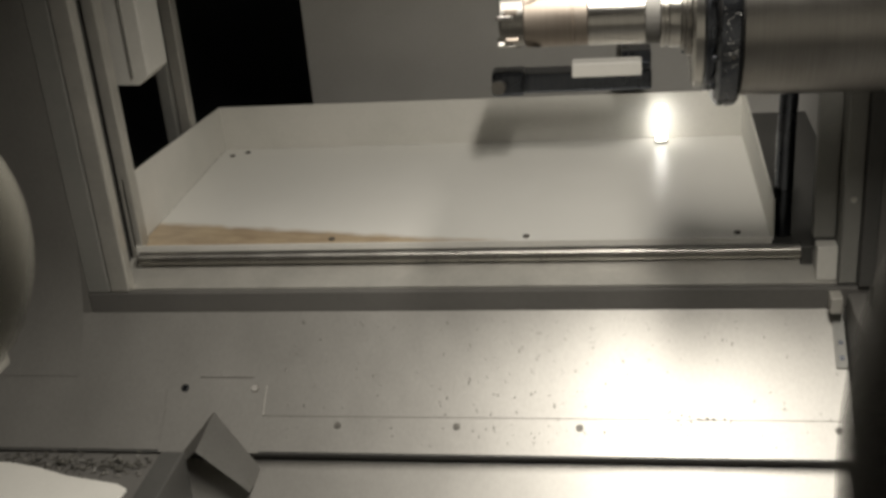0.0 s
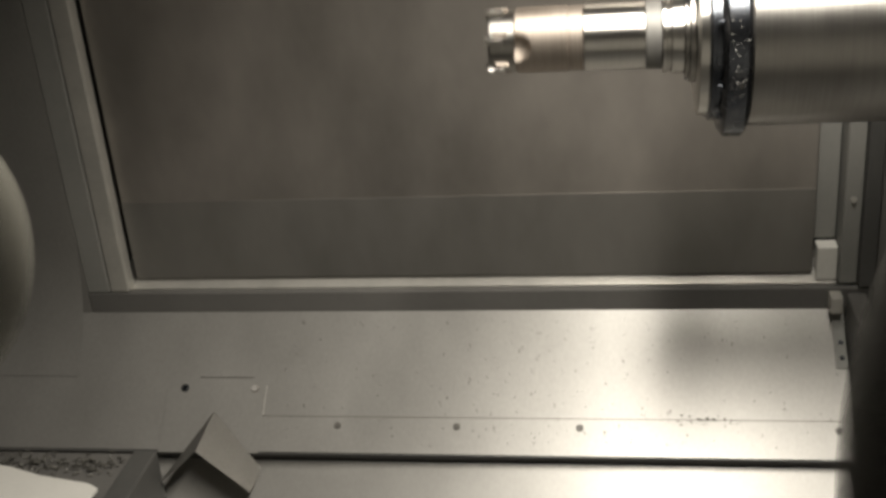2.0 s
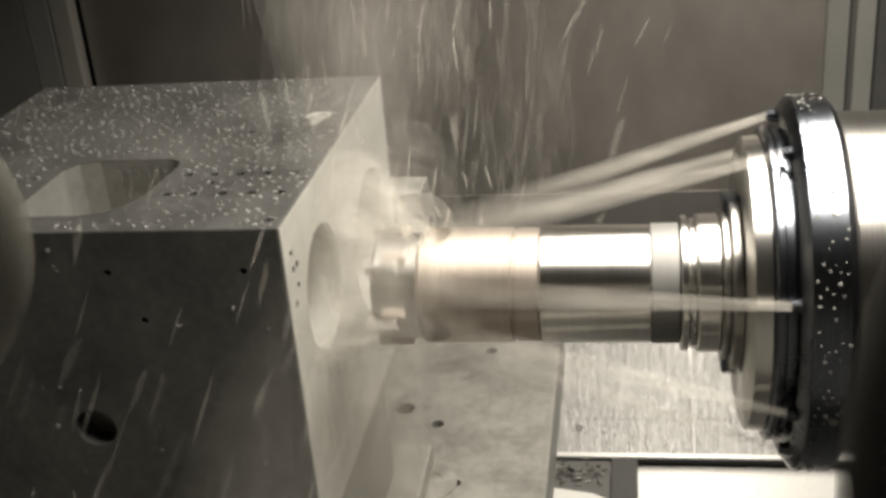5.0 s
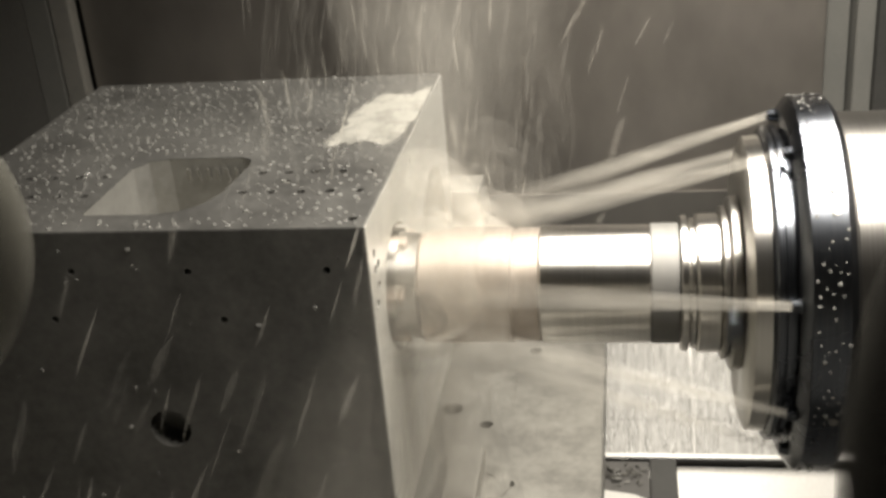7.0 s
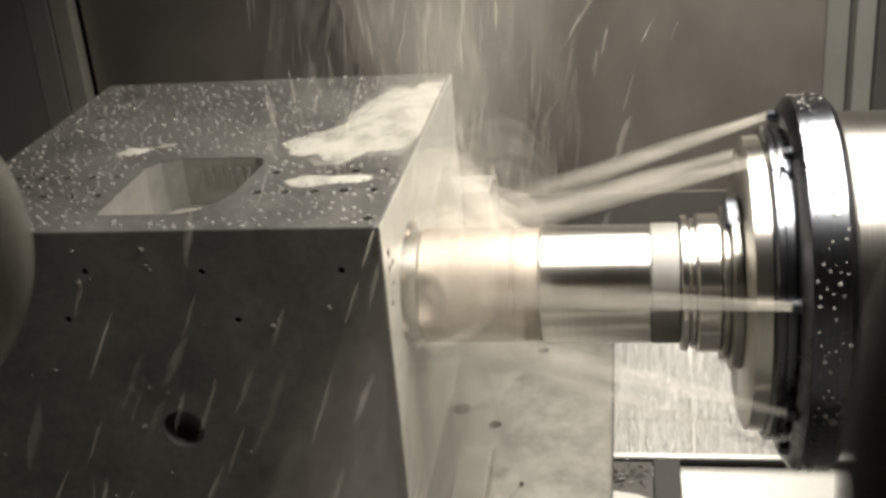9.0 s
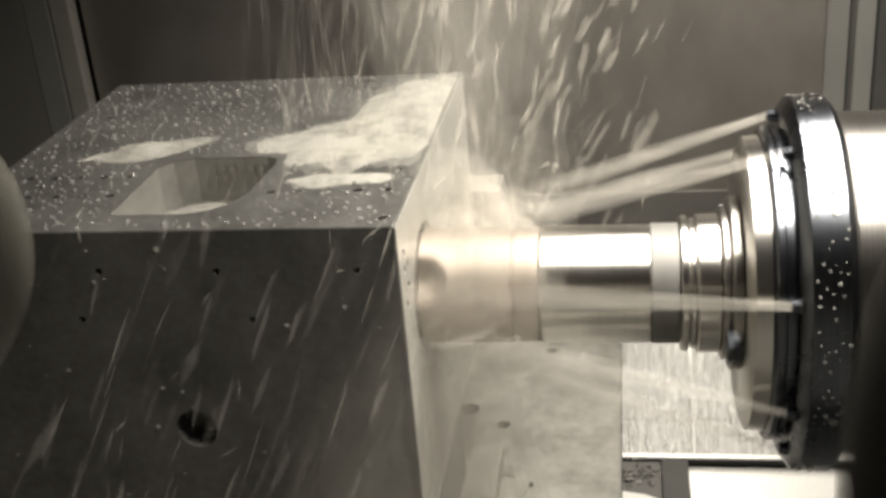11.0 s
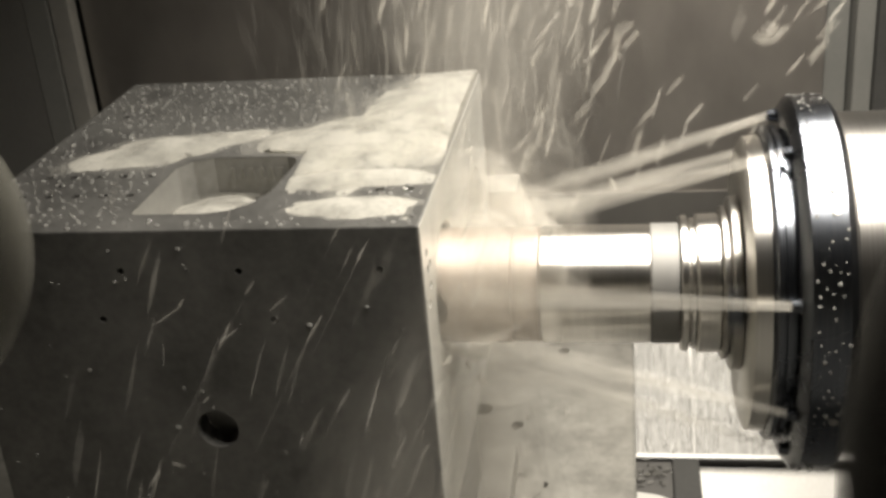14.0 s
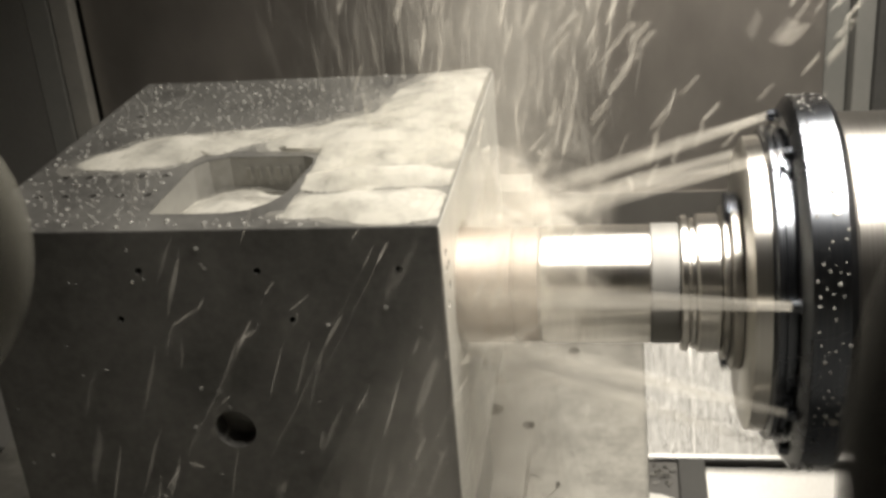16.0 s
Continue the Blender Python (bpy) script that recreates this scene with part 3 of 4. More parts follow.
    rim = prism([(x, y) for x, y in pocket], 1.2355, 1.3095, "z")
    rim.faces.ensure_lookup_table()
    bmesh.ops.delete(rim, geom=[f for f in rim.faces if abs(f.normal.z) > 0.9 and f.calc_center_median().z > 1.3], context="FACES")
    for v in rim.verts:
        c = Vector((-0.16, 0.755, v.co.z))
        v.co = c + (v.co - c) * 0.994
    part("pocket_wall", rim, POCKET, block, "light machined pocket wall")
    part("pocket_step", rod((-0.185, 0.7, 1.236), (-0.185, 0.7, 1.285), 0.02, 0.018, 32), BORE, block, "rounded boss in the pocket", True)
    # stamped marks on the pocket wall, too small to read
    for i in range(6):
        x = -0.17 + 0.0078 * i
        part("stamped_mark", box(x, x + 0.0028, 0.8072, 0.8082, 1.293, 1.302), PALLET, block)
    return block


def build_pallet():
    pallet = empty("pallet", pose(-1.0, 0, 0))
    tagged(pallet, "light wet cast pallet with holes carrying the workpiece", "pallet")
    top = part("plate", box(-0.62, 0.139, 0.35, 1.385, 0.79, 0.86, 0.004), PALLET, pallet)
    cut = bmesh.new()
    for x, y, r in ((0.008, 1.012, 0.0165), (0.04, 1.013, 0.006), (-0.02, 1.035, 0.005), (0.004, 1.127, 0.0075), (-0.04, 1.16, 0.012), (0.09, 0.9, 0.0165), (0.05, 1.3, 0.0075)):
        rod((x, y, 0.83), (x, y, 0.88), r, steps=28, bm=cut)
    carve(top, cut)
    part("spot_face", lathe([(0, 0.019), (0.0012, 0.019), (0.0012, 0.034), (0, 0.034)], 40), PALLET, pallet).matrix_basis = pose(0.008, 1.012, 0.8602, 0, -90, 0)
    part("riser", box(-0.31, -0.022, 0.70, 1.0, 0.861, 1.049, 0.003), CASTING, pallet, "dark riser block under the workpiece")
    part("foot_plate", box(-0.34, 0.012, 0.66, 1.05, 0.8605, 0.885, 0.003), PALLET, pallet, "low foot plate of the riser")
    part("base", box(-0.56, 0.05, 0.40, 1.33, 0.30, 0.789, 0.01), DARK_PAINT, pallet, "dark table base")
    return pallet


def build_way_cover():
    cover = empty("way_cover", pose(-1.0, 0, 0))
    tagged(cover, "cream way cover heaped with wet chips", "machine cover")
    part("top_sheet", prism([(-0.165, 1.335), (0.19, 1.335), (0.195, 1.40), (0.175, 1.412), (0.082, 1.431), (0.02, 1.453), (-0.03, 1.464), (-0.136, 1.474), (-0.165, 1.46)], 0.549, 0.555, "z", 0.001), CREAM, cover)
    part("channel", box(-0.75, 0.199, 1.34, 1.53, 0.50, 0.53, 0.002), PANEL_PAINT, cover, "grey chip channel")
    part("end_plate", box(0.2, 0.241, 1.33, 1.53, 0.40, 0.536, 0.003), DARK_PAINT, cover, "dark end plate")
    part("apron", box(-0.75, 0.199, 1.33, 1.339, 0.30, 0.548, 0.003), DARK_PAINT, cover, "dark front apron")
    rng = random.Random(8)
    bm = bmesh.new()
    for _ in range(520):
        u = rng.random()
        x = -0.45 + 0.66 * u + rng.gauss(0, 0.02)
        y = 1.485 + 0.02 * (1 - u) + rng.gauss(0, 0.016)
        if x > 0.19 or y < 1.44:
            continue
        p = Vector((x, y, 0.5305 + abs(rng.gauss(0, 0.004))))
        q = p + Vector((rng.uniform(-0.012, 0.012), rng.uniform(-0.006, 0.006), rng.uniform(0, 0.004)))
        rod(p, q, rng.uniform(0.001, 0.003), 0.0007, 5, bm)
    tagged(part("swarf", bm, DIRT, cover, "wet dark swarf"), kind="stuff")
    return cover


# ---- droplets ----
def scatter(name, count, place, material, label, parent, seed, r0, r1, gap=0.0):
    rng = random.Random(seed)
    pieces = []
    base = bmesh.new()
    bmesh.ops.create_icosphere(base, subdivisions=2, radius=1)
    base.verts.ensure_lookup_table()
    dots, tris = np.array([v.co for v in base.verts]), np.array([[v.index for v in f.verts] for f in base.faces])
    base.free()
    vs, fs = [], []
    for i in range(count):
        p, up = place(rng)
        if p is None or any((p[0] - q[0]) ** 2 + (p[1] - q[1]) ** 2 + (p[2] - q[2]) ** 2 < gap * gap for q in pieces):
            continue
        pieces.append(p)
        r = rng.uniform(r0, r1) * rng.uniform(0.5, 1)
        rot = np.array(Vector(up).to_track_quat("Z", "Y").to_matrix())
        scale = np.array([r * rng.uniform(0.85, 1.2), r * rng.uniform(0.85, 1.2), r * 0.6])
        fs.append(tris + len(vs) * len(dots))
        vs.append((dots * scale) @ rot.T + np.array(p))
    me = bpy.data.meshes.new(name)
    me.from_pydata(np.concatenate(vs).tolist(), [], np.concatenate(fs).tolist())
    me.materials.append(material)
    me.shade_smooth()
    ob = new(name, me)
    ob.parent = parent
    return tagged(ob, label, kind="stuff")


def top_place(rng):
    x, y = rng.uniform(-0.332, -0.003), rng.uniform(0.675, 1.024)
    if -0.215 < x < -0.108 and 0.69 < y < 0.82:
        return None, None
    return (x, y, 1.3102), (0, 0, 1)


def front_place(rng):
    return (rng.uniform(-0.33, -0.005), 0.6708, rng.uniform(1.06, 1.3)), (0, -1, 0)


def strip_place(rng):
    p = on_sheet(rng.gauss(0.125, 0.03), rng.gauss(0.203, 0.004), 0.0028)
    return tuple(p), tuple(OUT)


def ring_place(rng):
    a = rng.uniform(0, 2 * math.pi)
    n = (0, math.cos(a), math.sin(a))
    return (rng.uniform(0.11, 0.131), n[1] * 0.1316, n[2] * 0.1316), n


# ---- coolant ----
NOZZLES = (66, 110, 161, 199, 225, 34)


def cone(bm, p, q, r0, r1, steps=14, cuts=10, seed=0):
    """A spray cone whose surface wavers."""
    p, q = Vector(p), Vector(q)
    m = (q - p).to_track_quat("Z", "Y").to_matrix()
    rings = []
    for i in range(cuts + 1):
        u = i / cuts
        c, r = p.lerp(q, u), r0 + (r1 - r0) * u
        row = []
        for k in range(steps):
            a = 2 * math.pi * k / steps
            w = 1 + 0.18 * noise.noise(Vector((u * 6 + seed, math.cos(a), math.sin(a))))
            row.append(bm.verts.new(c + m @ Vector((math.cos(a) * r * w, math.sin(a) * r * w, 0))))
        rings.append(row)
    for a, b in zip(rings, rings[1:]):
        for k in range(steps):
            bm.faces.new((a[k], a[(k + 1) % steps], b[(k + 1) % steps], b[k]))
    return bm


def build_jets():
    """Coolant jets; each is drawn back inside the housing until the pump starts."""
    jets = []
    for k, deg in enumerate(NOZZLES):
        a = math.radians(deg)
        start = Vector((0.099, math.cos(a) * 0.1185, math.sin(a) * 0.1185))
        aim = Vector((-0.17, math.cos(a) * 0.034, math.sin(a) * 0.034))
        way = (aim - start).normalized()
        jet = empty("coolant_jet", pose(0, 1.48, AXIS_Z))
        tagged(jet, "whitish coolant jet from the spindle ring", "water jet", "coolant jets")
        for s, (r0, r1) in enumerate(((0.0012, 0.0018), (0.0017, 0.0036), (0.0022, 0.006), (0.0028, 0.009), (0.0034, 0.0125))):
            part("jet_shell", cone(bmesh.new(), start, start + way * 0.30, r0, r1, seed=k + 7 * s), JET, jet, smooth=True)
        jets.append((jet, way))
    return jets


def build_plumes():
    """The spray that flies on past the cutter."""
    out = []
    for k, (y, z, w) in enumerate(((0.0, 0.014, 0.02), (-0.02, -0.015, 0.022), (0.02, -0.05, 0.024), (0.0, 0.01, 0.085))):
        plume = empty("coolant_plume", pose(0, 1.48, AXIS_Z))
        tagged(plume, "thin white plume of coolant spray", "spray", "spray plumes")
        for s in range(9 if k < 3 else 8):
            g = 0.2 + 0.34 * s
            part("plume_shell", cone(bmesh.new(), (-0.16, y, z * 0.6), (-1.0, y * 2, z * 2.2 - 0.05), 0.005 * g, w * 1.7 * g, 20, 12, 3 * k + s), MIST if k < 3 else PLUME_HAZE, plume, smooth=True)
        out.append(plume)
    return out


def build_splash():
    """Mist at the cut: shells round the cutter and spray thrown up the face."""
    mist = empty("splash_cloud", pose(-1.0, 0, 0))
    tagged(mist, "white splash of coolant bursting from the cut", "spray")
    for s in range(9):
        g = 0.42 + 0.075 * s
        bm = bmesh.new()
        bmesh.ops.create_icosphere(bm, subdivisions=4, radius=1)
        for v in bm.verts:
            w = 1 + 0.5 * noise.noise(v.co * 1.9 + Vector((s * 0.35, 0, 0)))
            v.co = Vector((0.045 + v.co.x * 0.075 * g * w, 0.745 + v.co.y * 0.075 * g * w, AXIS_Z + 0.005 + v.co.z * 0.085 * g * w * (1.25 if v.co.z > 0 else 0.8)))
        part("burst_shell", bm, SPLASH if s < 6 else HAZE, mist, smooth=True)
    for s in range(8):
        g = 0.3 + 0.13 * s
        part("rising_mist", cone(bmesh.new(), (0.02, 0.78, 1.25), (0.07, 0.98, 1.72), 0.03 * g, 0.17 * g, 24, 14, 20 + s), HAZE, mist, smooth=True)
    for s in range(6):
        g = 0.3 + 0.16 * s
        part("falling_curtain", cone(bmesh.new(), (0.028, 0.72, 1.19), (0.035, 0.76, 0.87), 0.035 * g, 0.062 * g, 20, 10, 40 + s), CURTAIN, mist, "coolant falling from the cutter", True)
    for s in range(7):
        g = 0.25 + 0.15 * s
        part("front_mist", cone(bmesh.new(), (0.01, 0.655, 1.30), (-0.07, 0.60, 0.88), 0.012 * g, 0.13 * g, 20, 12, 50 + s), FRONT_HAZE, mist, "fine mist before the front", True)
    for s in range(2):
        bm = bmesh.new()
        rows = []
        for i in range(11):
            u = i / 10
            rows.append([bm.verts.new((0.004 + 0.006 * s + 0.02 * u * (v + 0.3) + 0.006 * noise.noise(Vector((u * 6, v * 5, s + 9))), 0.672 + 0.30 * v, AXIS_Z - 0.02 - 0.36 * u)) for v in (j / 10 for j in range(11))])
        for a, b in zip(rows, rows[1:]):
            for j in range(10):
                bm.faces.new((a[j], a[j + 1], b[j + 1], b[j]))
        part("run_off", bm, SPLASH, mist, "coolant film running down the face", True)
    return mist


def drops(name, count, spread, length, radius, heading, seed, material, wild=0.28):
    """A handful of elongated drops that fly together."""
    rng = random.Random(seed)
    ob = empty(name)
    tagged(ob, "bright streaks of coolant flying off the cutter", "droplets", "flying coolant")
    bm = bmesh.new()
    for _ in range(count):
        p = Vector([rng.uniform(-s, s) for s in spread])
        h = (Vector(heading) + Vector([rng.gauss(0, wild) for _ in range(3)])).normalized()
        n = length * rng.uniform(0.3, 1.2)
        r = radius * rng.uniform(0.5, 1.2)
        bend = Vector([rng.gauss(0, wild * 0.5) for _ in range(3)])
        tip = p + (h + bend) * n * 0.5
        side = h.orthogonal().normalized()
        over = h.cross(side)
        rings = []
        for c, w in ((p - h * n, r * 0.4), (p, r), (tip, r * 0.7), (tip + (h - bend) * n * 0.3, r * 0.25)):
            rings.append([bm.verts.new(c + (side * math.cos(k * math.pi / 3) + over * math.sin(k * math.pi / 3)) * w) for k in range(6)])
        for u, v in zip(rings, rings[1:]):
            for k in range(6):
                bm.faces.new((u[k], u[(k + 1) % 6], v[(k + 1) % 6], v[k]))
        bm.faces.new(rings[0][::-1])
        bm.faces.new(rings[-1])
    tagged(part("spray", bm, material, ob, smooth=True), kind="stuff")
    return ob


def foam_patch(label, cx, cy, rx, ry, height, seed, turn=0.0):
    """A low uneven dome; it swells out of the wet top face."""
    ob = empty("foam_patch", pose(-1.0, 0, 1.28))
    tagged(ob, label, "foam", "foam on the workpiece")
    bm = bmesh.new()
    rings, steps, n = [], 56, 14
    ct, st = math.cos(turn), math.sin(turn)
    for i in range(n + 1):
        u = i / n
        row = []
        for k in range(steps):
            a = 2 * math.pi * k / steps
            w = 1 + 0.4 * noise.noise(Vector((math.cos(a) * 1.3 + seed, math.sin(a) * 1.3, seed))) + 0.09 * noise.noise(Vector((math.cos(a) * 4, math.sin(a) * 4, seed * 2)))
            x, y = math.cos(a) * rx * u * w, math.sin(a) * ry * u * w
            x, y = cx + x * ct - y * st, cy + x * st + y * ct
            z = height * (1 - u ** 1.6) + 0.0016 * noise.noise(Vector((x * 38, y * 20, seed))) + 0.0005 * noise.noise(Vector((x * 110, y * 70, seed)))
            if -0.213 < x < -0.108 and 0.694 < y < 0.817 and cx > -0.15:
                x = -0.108
            elif -0.213 < x < -0.108 and 0.694 < y < 0.817 and cy > 0.8:
                y = 0.817
            row.append(bm.verts.new((min(x, -0.001), min(max(y, 0.673), 1.026), z)))
        rings.append(row)
    for a, b in zip(rings, rings[1:]):
        for k in range(steps):
            bm.faces.new((a[k], a[(k + 1) % steps], b[(k + 1) % steps], b[k]))
    film = bm.copy()
    for v in film.verts:
        x, y = cx + (v.co.x - cx) * 1.22, cy + (v.co.y - cy) * 1.22
        if -0.213 < x < -0.108 and 0.694 < y < 0.817 and cx > -0.15:
            x = -0.1075
        elif -0.213 < x < -0.108 and 0.694 < y < 0.817 and cy > 0.8:
            y = 0.8175
        v.co = Vector((min(x, -0.001), min(max(y, 0.673), 1.026), v.co.z - 0.0006))
    part("dome", bm, FOAM, ob, smooth=True)
    part("film", film, FILM, ob, "thin milky rim", True)
    return ob


def build_running_film():
    """Coolant that runs down the sloping sheet; it wells up out of the sheet once the spray reaches it."""
    ob = empty("coolant_film", pose(0, 0, 0))
    tagged(ob, "thin rippled coolant film running down the steel sheet, darkened for the spray's shade", "coolant film")
    for x0, x1 in ((-0.42, -0.16), (-0.159, 0.10), (0.101, 0.345)):
        bm = bmesh.new()
        n, m = 40, 20
        grid = [[bm.verts.new(on_sheet(x0 + (x1 - x0) * i / n, 0.008 + 0.25 * j / m, 0.0034 + 0.0006 * noise.noise(Vector((x0 * 9 + i * 0.9, j * 0.22, 3))))) for i in range(n + 1)] for j in range(m + 1)]
        for a, b in zip(grid, grid[1:]):
            for i in range(n):
                bm.faces.new((a[i], a[i + 1], b[i + 1], b[i]))
        part("rivulet_sheet", bm, WET_FILM, ob, smooth=True)
    return ob


# ---- build ----
build_enclosure()
build_opening()
build_tray()
build_magazine()
build_sheet_details()
shutter = build_shutter()
spindle = build_spindle()
cutter = build_cutter()
workpiece = build_workpiece()
pallet = build_pallet()
way_cover = build_way_cover()
scatter("bead_coat", 2600, top_place, BEAD, "beads of coolant on the wet top", workpiece, 1, 0.0009, 0.0025, 0.005)
scatter("bead_coat", 40, front_place, BEAD, "few drops on the front", workpiece, 2, 0.001, 0.0022)
scatter("bead_coat", 420, ring_place, BEAD, "coolant beads on the black ring", spindle, 3, 0.0006, 0.0017, 0.003)
tagged(scatter("water_drops", 46, strip_place, BEAD, "glinting drops of coolant along the sheet seam", None, 6, 0.0008, 0.003, 0.003), category="droplets")
jets = build_jets()
plumes = build_plumes()
splash = build_splash()
film_ob = build_running_film()
foams = [
    (foam_patch("white coolant foam spreading from the cut edge", -0.03, 0.90, 0.06, 0.16, 0.010, 2.0, -0.25), 1.298, ((4.0, -0.002), (4.3, 0.001), (6.3, 0.0045), (9.2, 0.007), (12, 0.010), (16, 0.0125))),
    (foam_patch("white foam flowing over the block's end", -0.075, 0.845, 0.085, 0.075, 0.010, 3.3, 0.5), 1.298, ((6.3, 0.0005), (9.2, 0.005), (12, 0.009), (14, 0.011), (16, 0.0128))),
    (foam_patch("thin white foam behind the pocket", -0.225, 0.835, 0.075, 0.035, 0.008, 5.5, 0.35), 1.30, ((6.3, -0.001), (9, 0.0025), (11.5, 0.006), (12.5, 0.008), (16, 0.0098))),
    (foam_patch("white foam over the threaded holes", -0.055, 0.757, 0.075, 0.022, 0.008, 9.1), 1.30, ((6.3, 0.0), (9, 0.004), (13, 0.0062), (14.5, 0.009), (16, 0.0105))),
    (foam_patch("white foam near the front edge", -0.05, 0.705, 0.065, 0.03, 0.008, 11.1), 1.30, ((6.3, -0.006), (11.5, 0.0005), (13, 0.003), (14.5, 0.0075), (16, 0.0105))),
    (foam_patch("milky coolant pool in the pocket", -0.168, 0.752, 0.05, 0.056, 0.010, 12.7), 1.24, ((6.3, 0.022), (9, 0.030), (16, 0.044))),
]


def build_lamp():
    lamp_case = empty("ceiling_lamp")
    tagged(lamp_case, "long work lamp under the enclosure ceiling", "lamp")
    part("case", box(LAMP_X - 0.07, LAMP_X + 0.07, LAMP_Y0 - 0.03, LAMP_Y1 + 0.03, LAMP_Z, 2.22, 0.005), ALU, lamp_case)
    for y in (LAMP_Y0 + 0.1, LAMP_Y1 - 0.1):
        part("hanger", rod((LAMP_X, y, 2.2205), (LAMP_X, y, 2.4195), 0.008), ALU, lamp_case)


build_lamp()


def build_foreground():
    """Soft shapes right before the lens: the padded mount of the camera."""
    mount = empty("camera_mount", EYE)
    tagged(mount, "beige padded camera mount close to the lens", "camera mount")
    for s in range(12):
        g = 0.84 + 0.019 * s
        bm = bmesh.new()
        bmesh.ops.create_uvsphere(bm, u_segments=48, v_segments=24, radius=1)
        bm.transform(Matrix.Translation((-0.0583, -0.0012, -0.12)) @ Matrix.Diagonal((0.0150 * g, 0.0165 * g, 0.006, 1)))
        part("knob_pad", bm, PAD, mount, smooth=True)
        bm = bmesh.new()
        bmesh.ops.create_uvsphere(bm, u_segments=48, v_segments=24, radius=1)
        bm.transform(Matrix.Translation((0.0594, -0.027, -0.12)) @ Matrix.Diagonal((0.0178 * g, 0.0364 * g, 0.006, 1)))
        part("rim_pad", bm, RIM_PAD, mount, smooth=True)
    part("arm", rod((-0.075, -0.001, -0.12), (-0.12, -0.001, 0.6), 0.006), DARK_PAINT, mount)
    part("arm", rod((0.066, -0.027, -0.12), (0.12, -0.03, 0.6), 0.006), DARK_PAINT, mount)


build_foreground()


# ---- movement ----
def lerp_rows(rows, t):
    for (t0, v0), (t1, v1) in zip(rows, rows[1:]):
        if t0 <= t <= t1:
            return v0 + (v1 - v0) * (t - t0) / (t1 - t0)
    return rows[0][1] if t < rows[0][0] else rows[-1][1]


SPINDLE_Y = [(0, 1.60), (0.2, 1.54), (0.4, 1.487), (0.6, 1.477), (1.5, 1.474), (2.6, 1.469), (2.8, 1.42), (3.0, 1.313), (3.2, 1.191), (3.4, 1.09), (3.5, 1.039), (3.6, 0.982), (3.7, 0.93),
             (3.8, 0.869), (3.9, 0.82), (4.0, 0.782), (4.1, 0.764), (4.2, 0.759), (6.3, 0.759), (16, 0.759)]
FACE_X = [(0, -1.05), (0.5, -1.055), (1.5, -1.08), (2.6, -1.12), (2.8, -1.08), (3.0, -0.995), (3.1, -0.93), (3.2, -0.852), (3.3, -0.775), (3.4, -0.692), (3.5, -0.615), (3.6, -0.545), (3.7, -0.487), (3.8, -0.411),
          (3.9, -0.35), (4.0, -0.302), (4.1, -0.284), (4.2, -0.278), (5.2, -0.215), (6.3, -0.174), (7, -0.170), (8, -0.165), (9, -0.160), (10.2, -0.154), (11.5, -0.147), (14, -0.134), (16, -0.121)]
COVER_X = [(0, -0.978), (0.5, -0.98), (1.5, -1.0), (2.6, -1.046), (2.8, -1.01), (2.9, -0.965), (3.0, -0.90), (3.1, -0.83), (3.2, -0.762), (3.3, -0.693), (3.4, -0.632), (3.5, -0.575), (3.6, -0.508), (3.7, -0.458), (3.8, -0.391),
           (3.9, -0.335), (4.0, -0.292), (4.1, -0.277), (4.2, -0.273), (5.2, -0.22), (6.3, -0.179), (8, -0.17), (11.5, -0.151), (16, -0.129)]
DOOR_Z = [(0, 1.80), (0.3, 1.80), (0.5, 1.58), (0.75, 1.30), (0.9, 1.195), (1.0, 1.09), (1.1, 1.005), (1.2, 0.90), (1.3, 0.785), (1.4, 0.727), (1.5, 0.722), (16, 0.722)]


def shift(t):
    """The spindle feeds a little as it comes forward."""
    return 0.010 * (lerp_rows(SPINDLE_Y, t) - 0.759) / 0.72


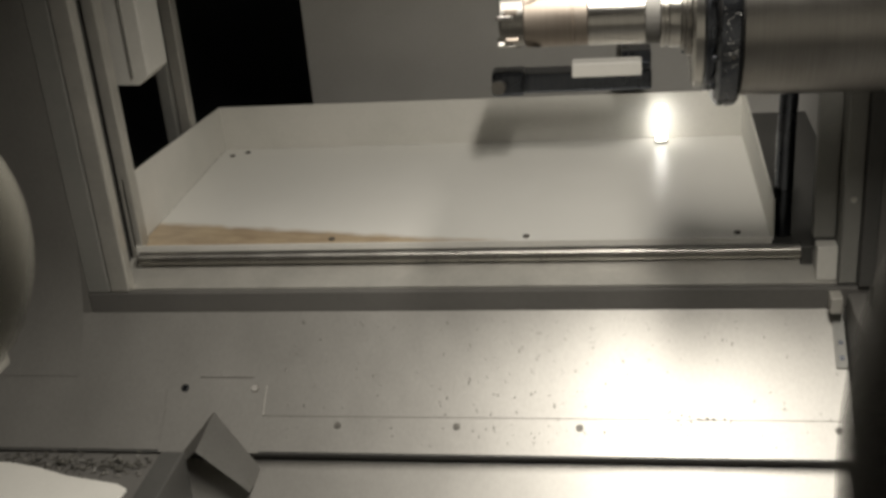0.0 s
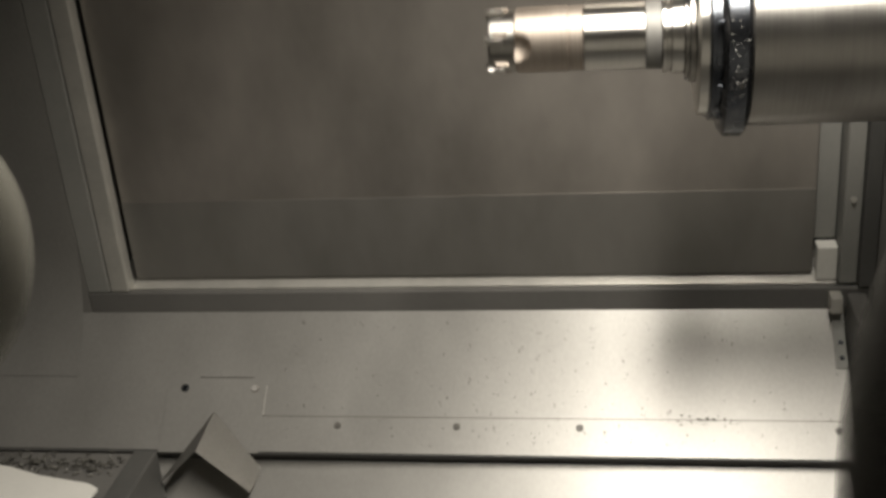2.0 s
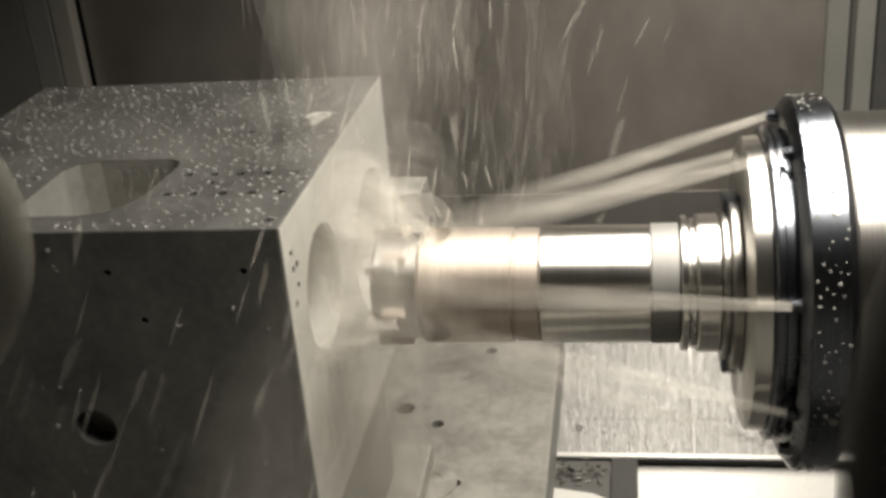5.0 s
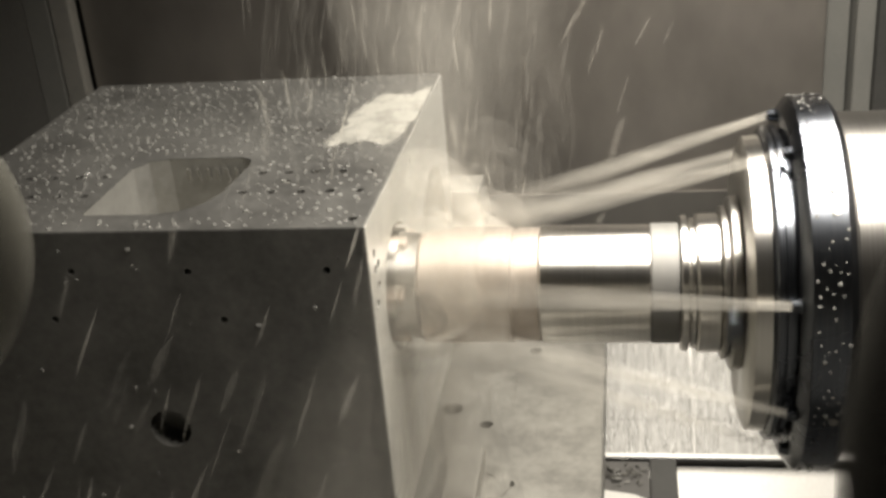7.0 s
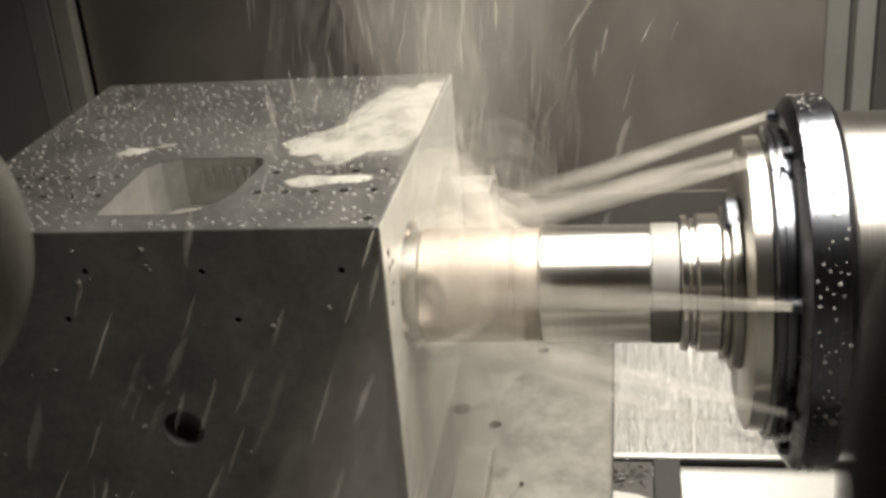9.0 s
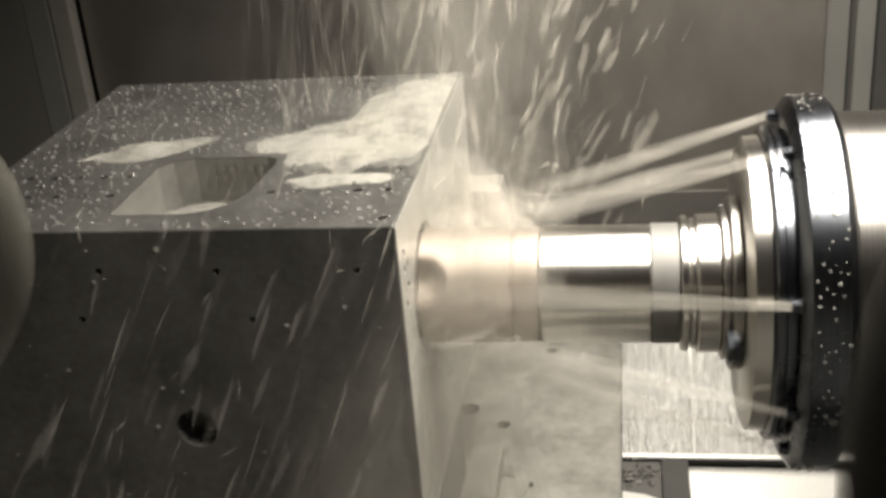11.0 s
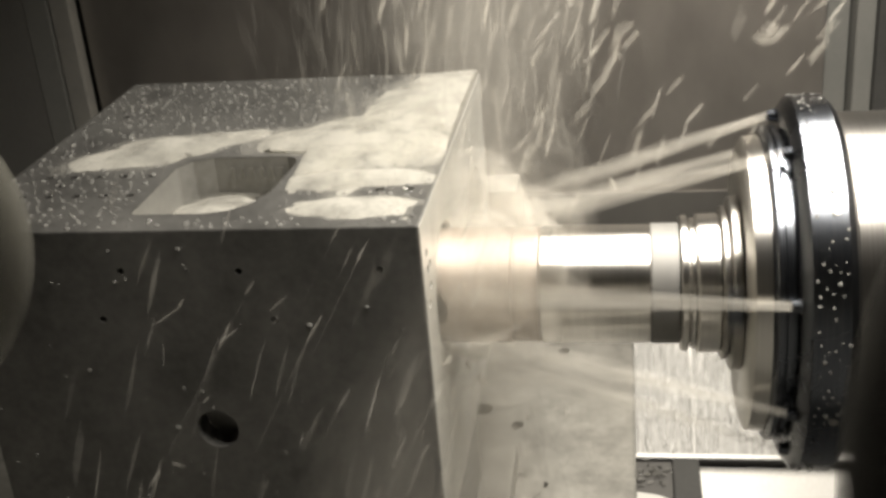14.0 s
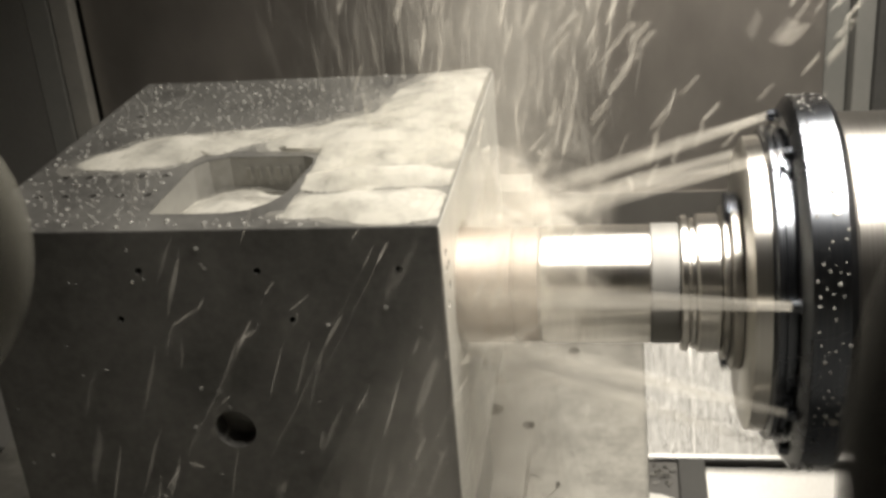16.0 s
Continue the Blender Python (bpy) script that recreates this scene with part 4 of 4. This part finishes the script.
def motions():
    walk(shutter, [(t, pose(0, 0, z)) for t, z in DOOR_Z])
    walk(spindle, [(t, pose(shift(t), y, AXIS_Z)) for t, y in SPINDLE_Y])
    # the cutter rides with the spindle and turns once the shutter is down
    rows, angle, t = [], 0.0, 0.0
    while t <= 16.001:
        rows.append((t, pose(shift(t), lerp_rows(SPINDLE_Y, t), AXIS_Z, angle)))
        angle += 0 if t < 1.25 else 77
        t = round(t + 0.1, 3)
    walk(cutter, rows)
    walk(way_cover, [(t, pose(x, 0, 0)) for t, x in COVER_X])
    for ob in (workpiece, pallet):
        walk(ob, [(t, pose(x, 0, 0)) for t, x in FACE_X])
    for k, (jet, way) in enumerate(jets):
        begin = 2.0 + 0.03 * (k % 3)
        rows = []
        for t in sorted({t for t, _ in SPINDLE_Y} | {begin, begin + 0.12}):
            back = 0.40 * (1 - min(1, max(0, (t - begin) / 0.12)))
            off = -way * back
            rows.append((t, pose(off.x + shift(t), lerp_rows(SPINDLE_Y, t) + off.y * 0.2, AXIS_Z + off.z * 0.2)))
        walk(jet, rows)
    for plume in plumes:
        rows = []
        for t in sorted({t for t, _ in SPINDLE_Y} | {2.05, 2.25}):
            ahead = 2.4 if t <= 2.05 else 0.0
            gone = 0.0 if t < 3.85 else min(1.5, (t - 3.85) * 5.0)
            rows.append((t, pose(ahead - gone + shift(t), lerp_rows(SPINDLE_Y, t), AXIS_Z)))
        walk(plume, rows)
    rows = [(t, pose(x if t > 3.9 else x - 0.3, 0, 0)) for t, x in FACE_X]
    walk(splash, rows)
    walk(film_ob, [(t, Matrix.Translation(OUT * out)) for t, out in ((0, -0.012), (3.7, -0.012), (4.0, -0.0002), (5.0, 0.0), (16, 0.0))])
    for ob, base, heights in foams:
        walk(ob, [(t, pose(x, 0, base + lerp_rows(heights, t))) for t, x in FACE_X])
    # drops fly off the cut again and again
    rng = random.Random(21)
    fine = -1
    for k in range(44):
        kind, late = k % 4, k >= 24
        if kind == 0:      # up along the face
            heading, spread, count, size = (rng.uniform(-0.12, 0.2), rng.uniform(0.1, 0.4), 1.0), (0.07, 0.09, 0.09), 20, (0.008, 0.0017 if late else 0.0011)
        elif kind == 1:    # off the near edge, before the front of the block
            heading, spread, count, size = (rng.uniform(-0.5, -0.15), rng.uniform(-0.3, -0.1), rng.uniform(-0.9, -0.5)), (0.14, 0.03, 0.13), 34, (0.011, 0.0008)
        elif kind == 2:    # up and back over the cutter
            heading, spread, count, size = (rng.uniform(0.1, 0.9 if late else 0.5), rng.uniform(0.2, 0.5), 1.0), (0.13, 0.10, 0.11), 42 if late else 14, (0.0068, 0.0023 if late else 0.0010)
        else:              # fine veil of rising spray
            heading, spread, count, size = (rng.uniform(-0.1, 0.15), rng.uniform(0.2, 0.45), 1.0), (0.11, 0.10, 0.17), 240, (0.030, 0.0006)
        h = Vector(heading).normalized()
        ob = drops("spray_streaks", count, spread, size[0], size[1], h, 100 + k, VEIL if kind == 3 else FAINT_DROP if kind == 1 else DROP, 0.75 if late and kind == 2 else 0.28)
        period = 0.4
        first = (3.4 if kind in (0, 3) else 4.3) if not late else 9.6
        t = first + period * ((k // 4) % 6) / 6
        rows = [(0.0, pose(-1.6, 0.8, 0.4)), (t - 0.2, pose(-1.6, 0.8, 0.4))]
        while t < 16.02:
            tip = max(lerp_rows(FACE_X, t), -0.165)
            y = lerp_rows(SPINDLE_Y, t)
            p = Vector((tip, y + 0.04, 1.20)) if kind != 1 else Vector((lerp_rows(FACE_X, t) - 0.04, 0.615, 1.27))
            reach = 0.58 if kind != 1 else 0.55
            for u in (0.0, 0.25, 0.5, 0.75, 0.92):
                q = p + h * reach * u + Vector((0, 0, -0.1 * u * u))
                rows.append((t + period * u, pose(*q)))
            t += period
        walk(ob, rows)


motions()
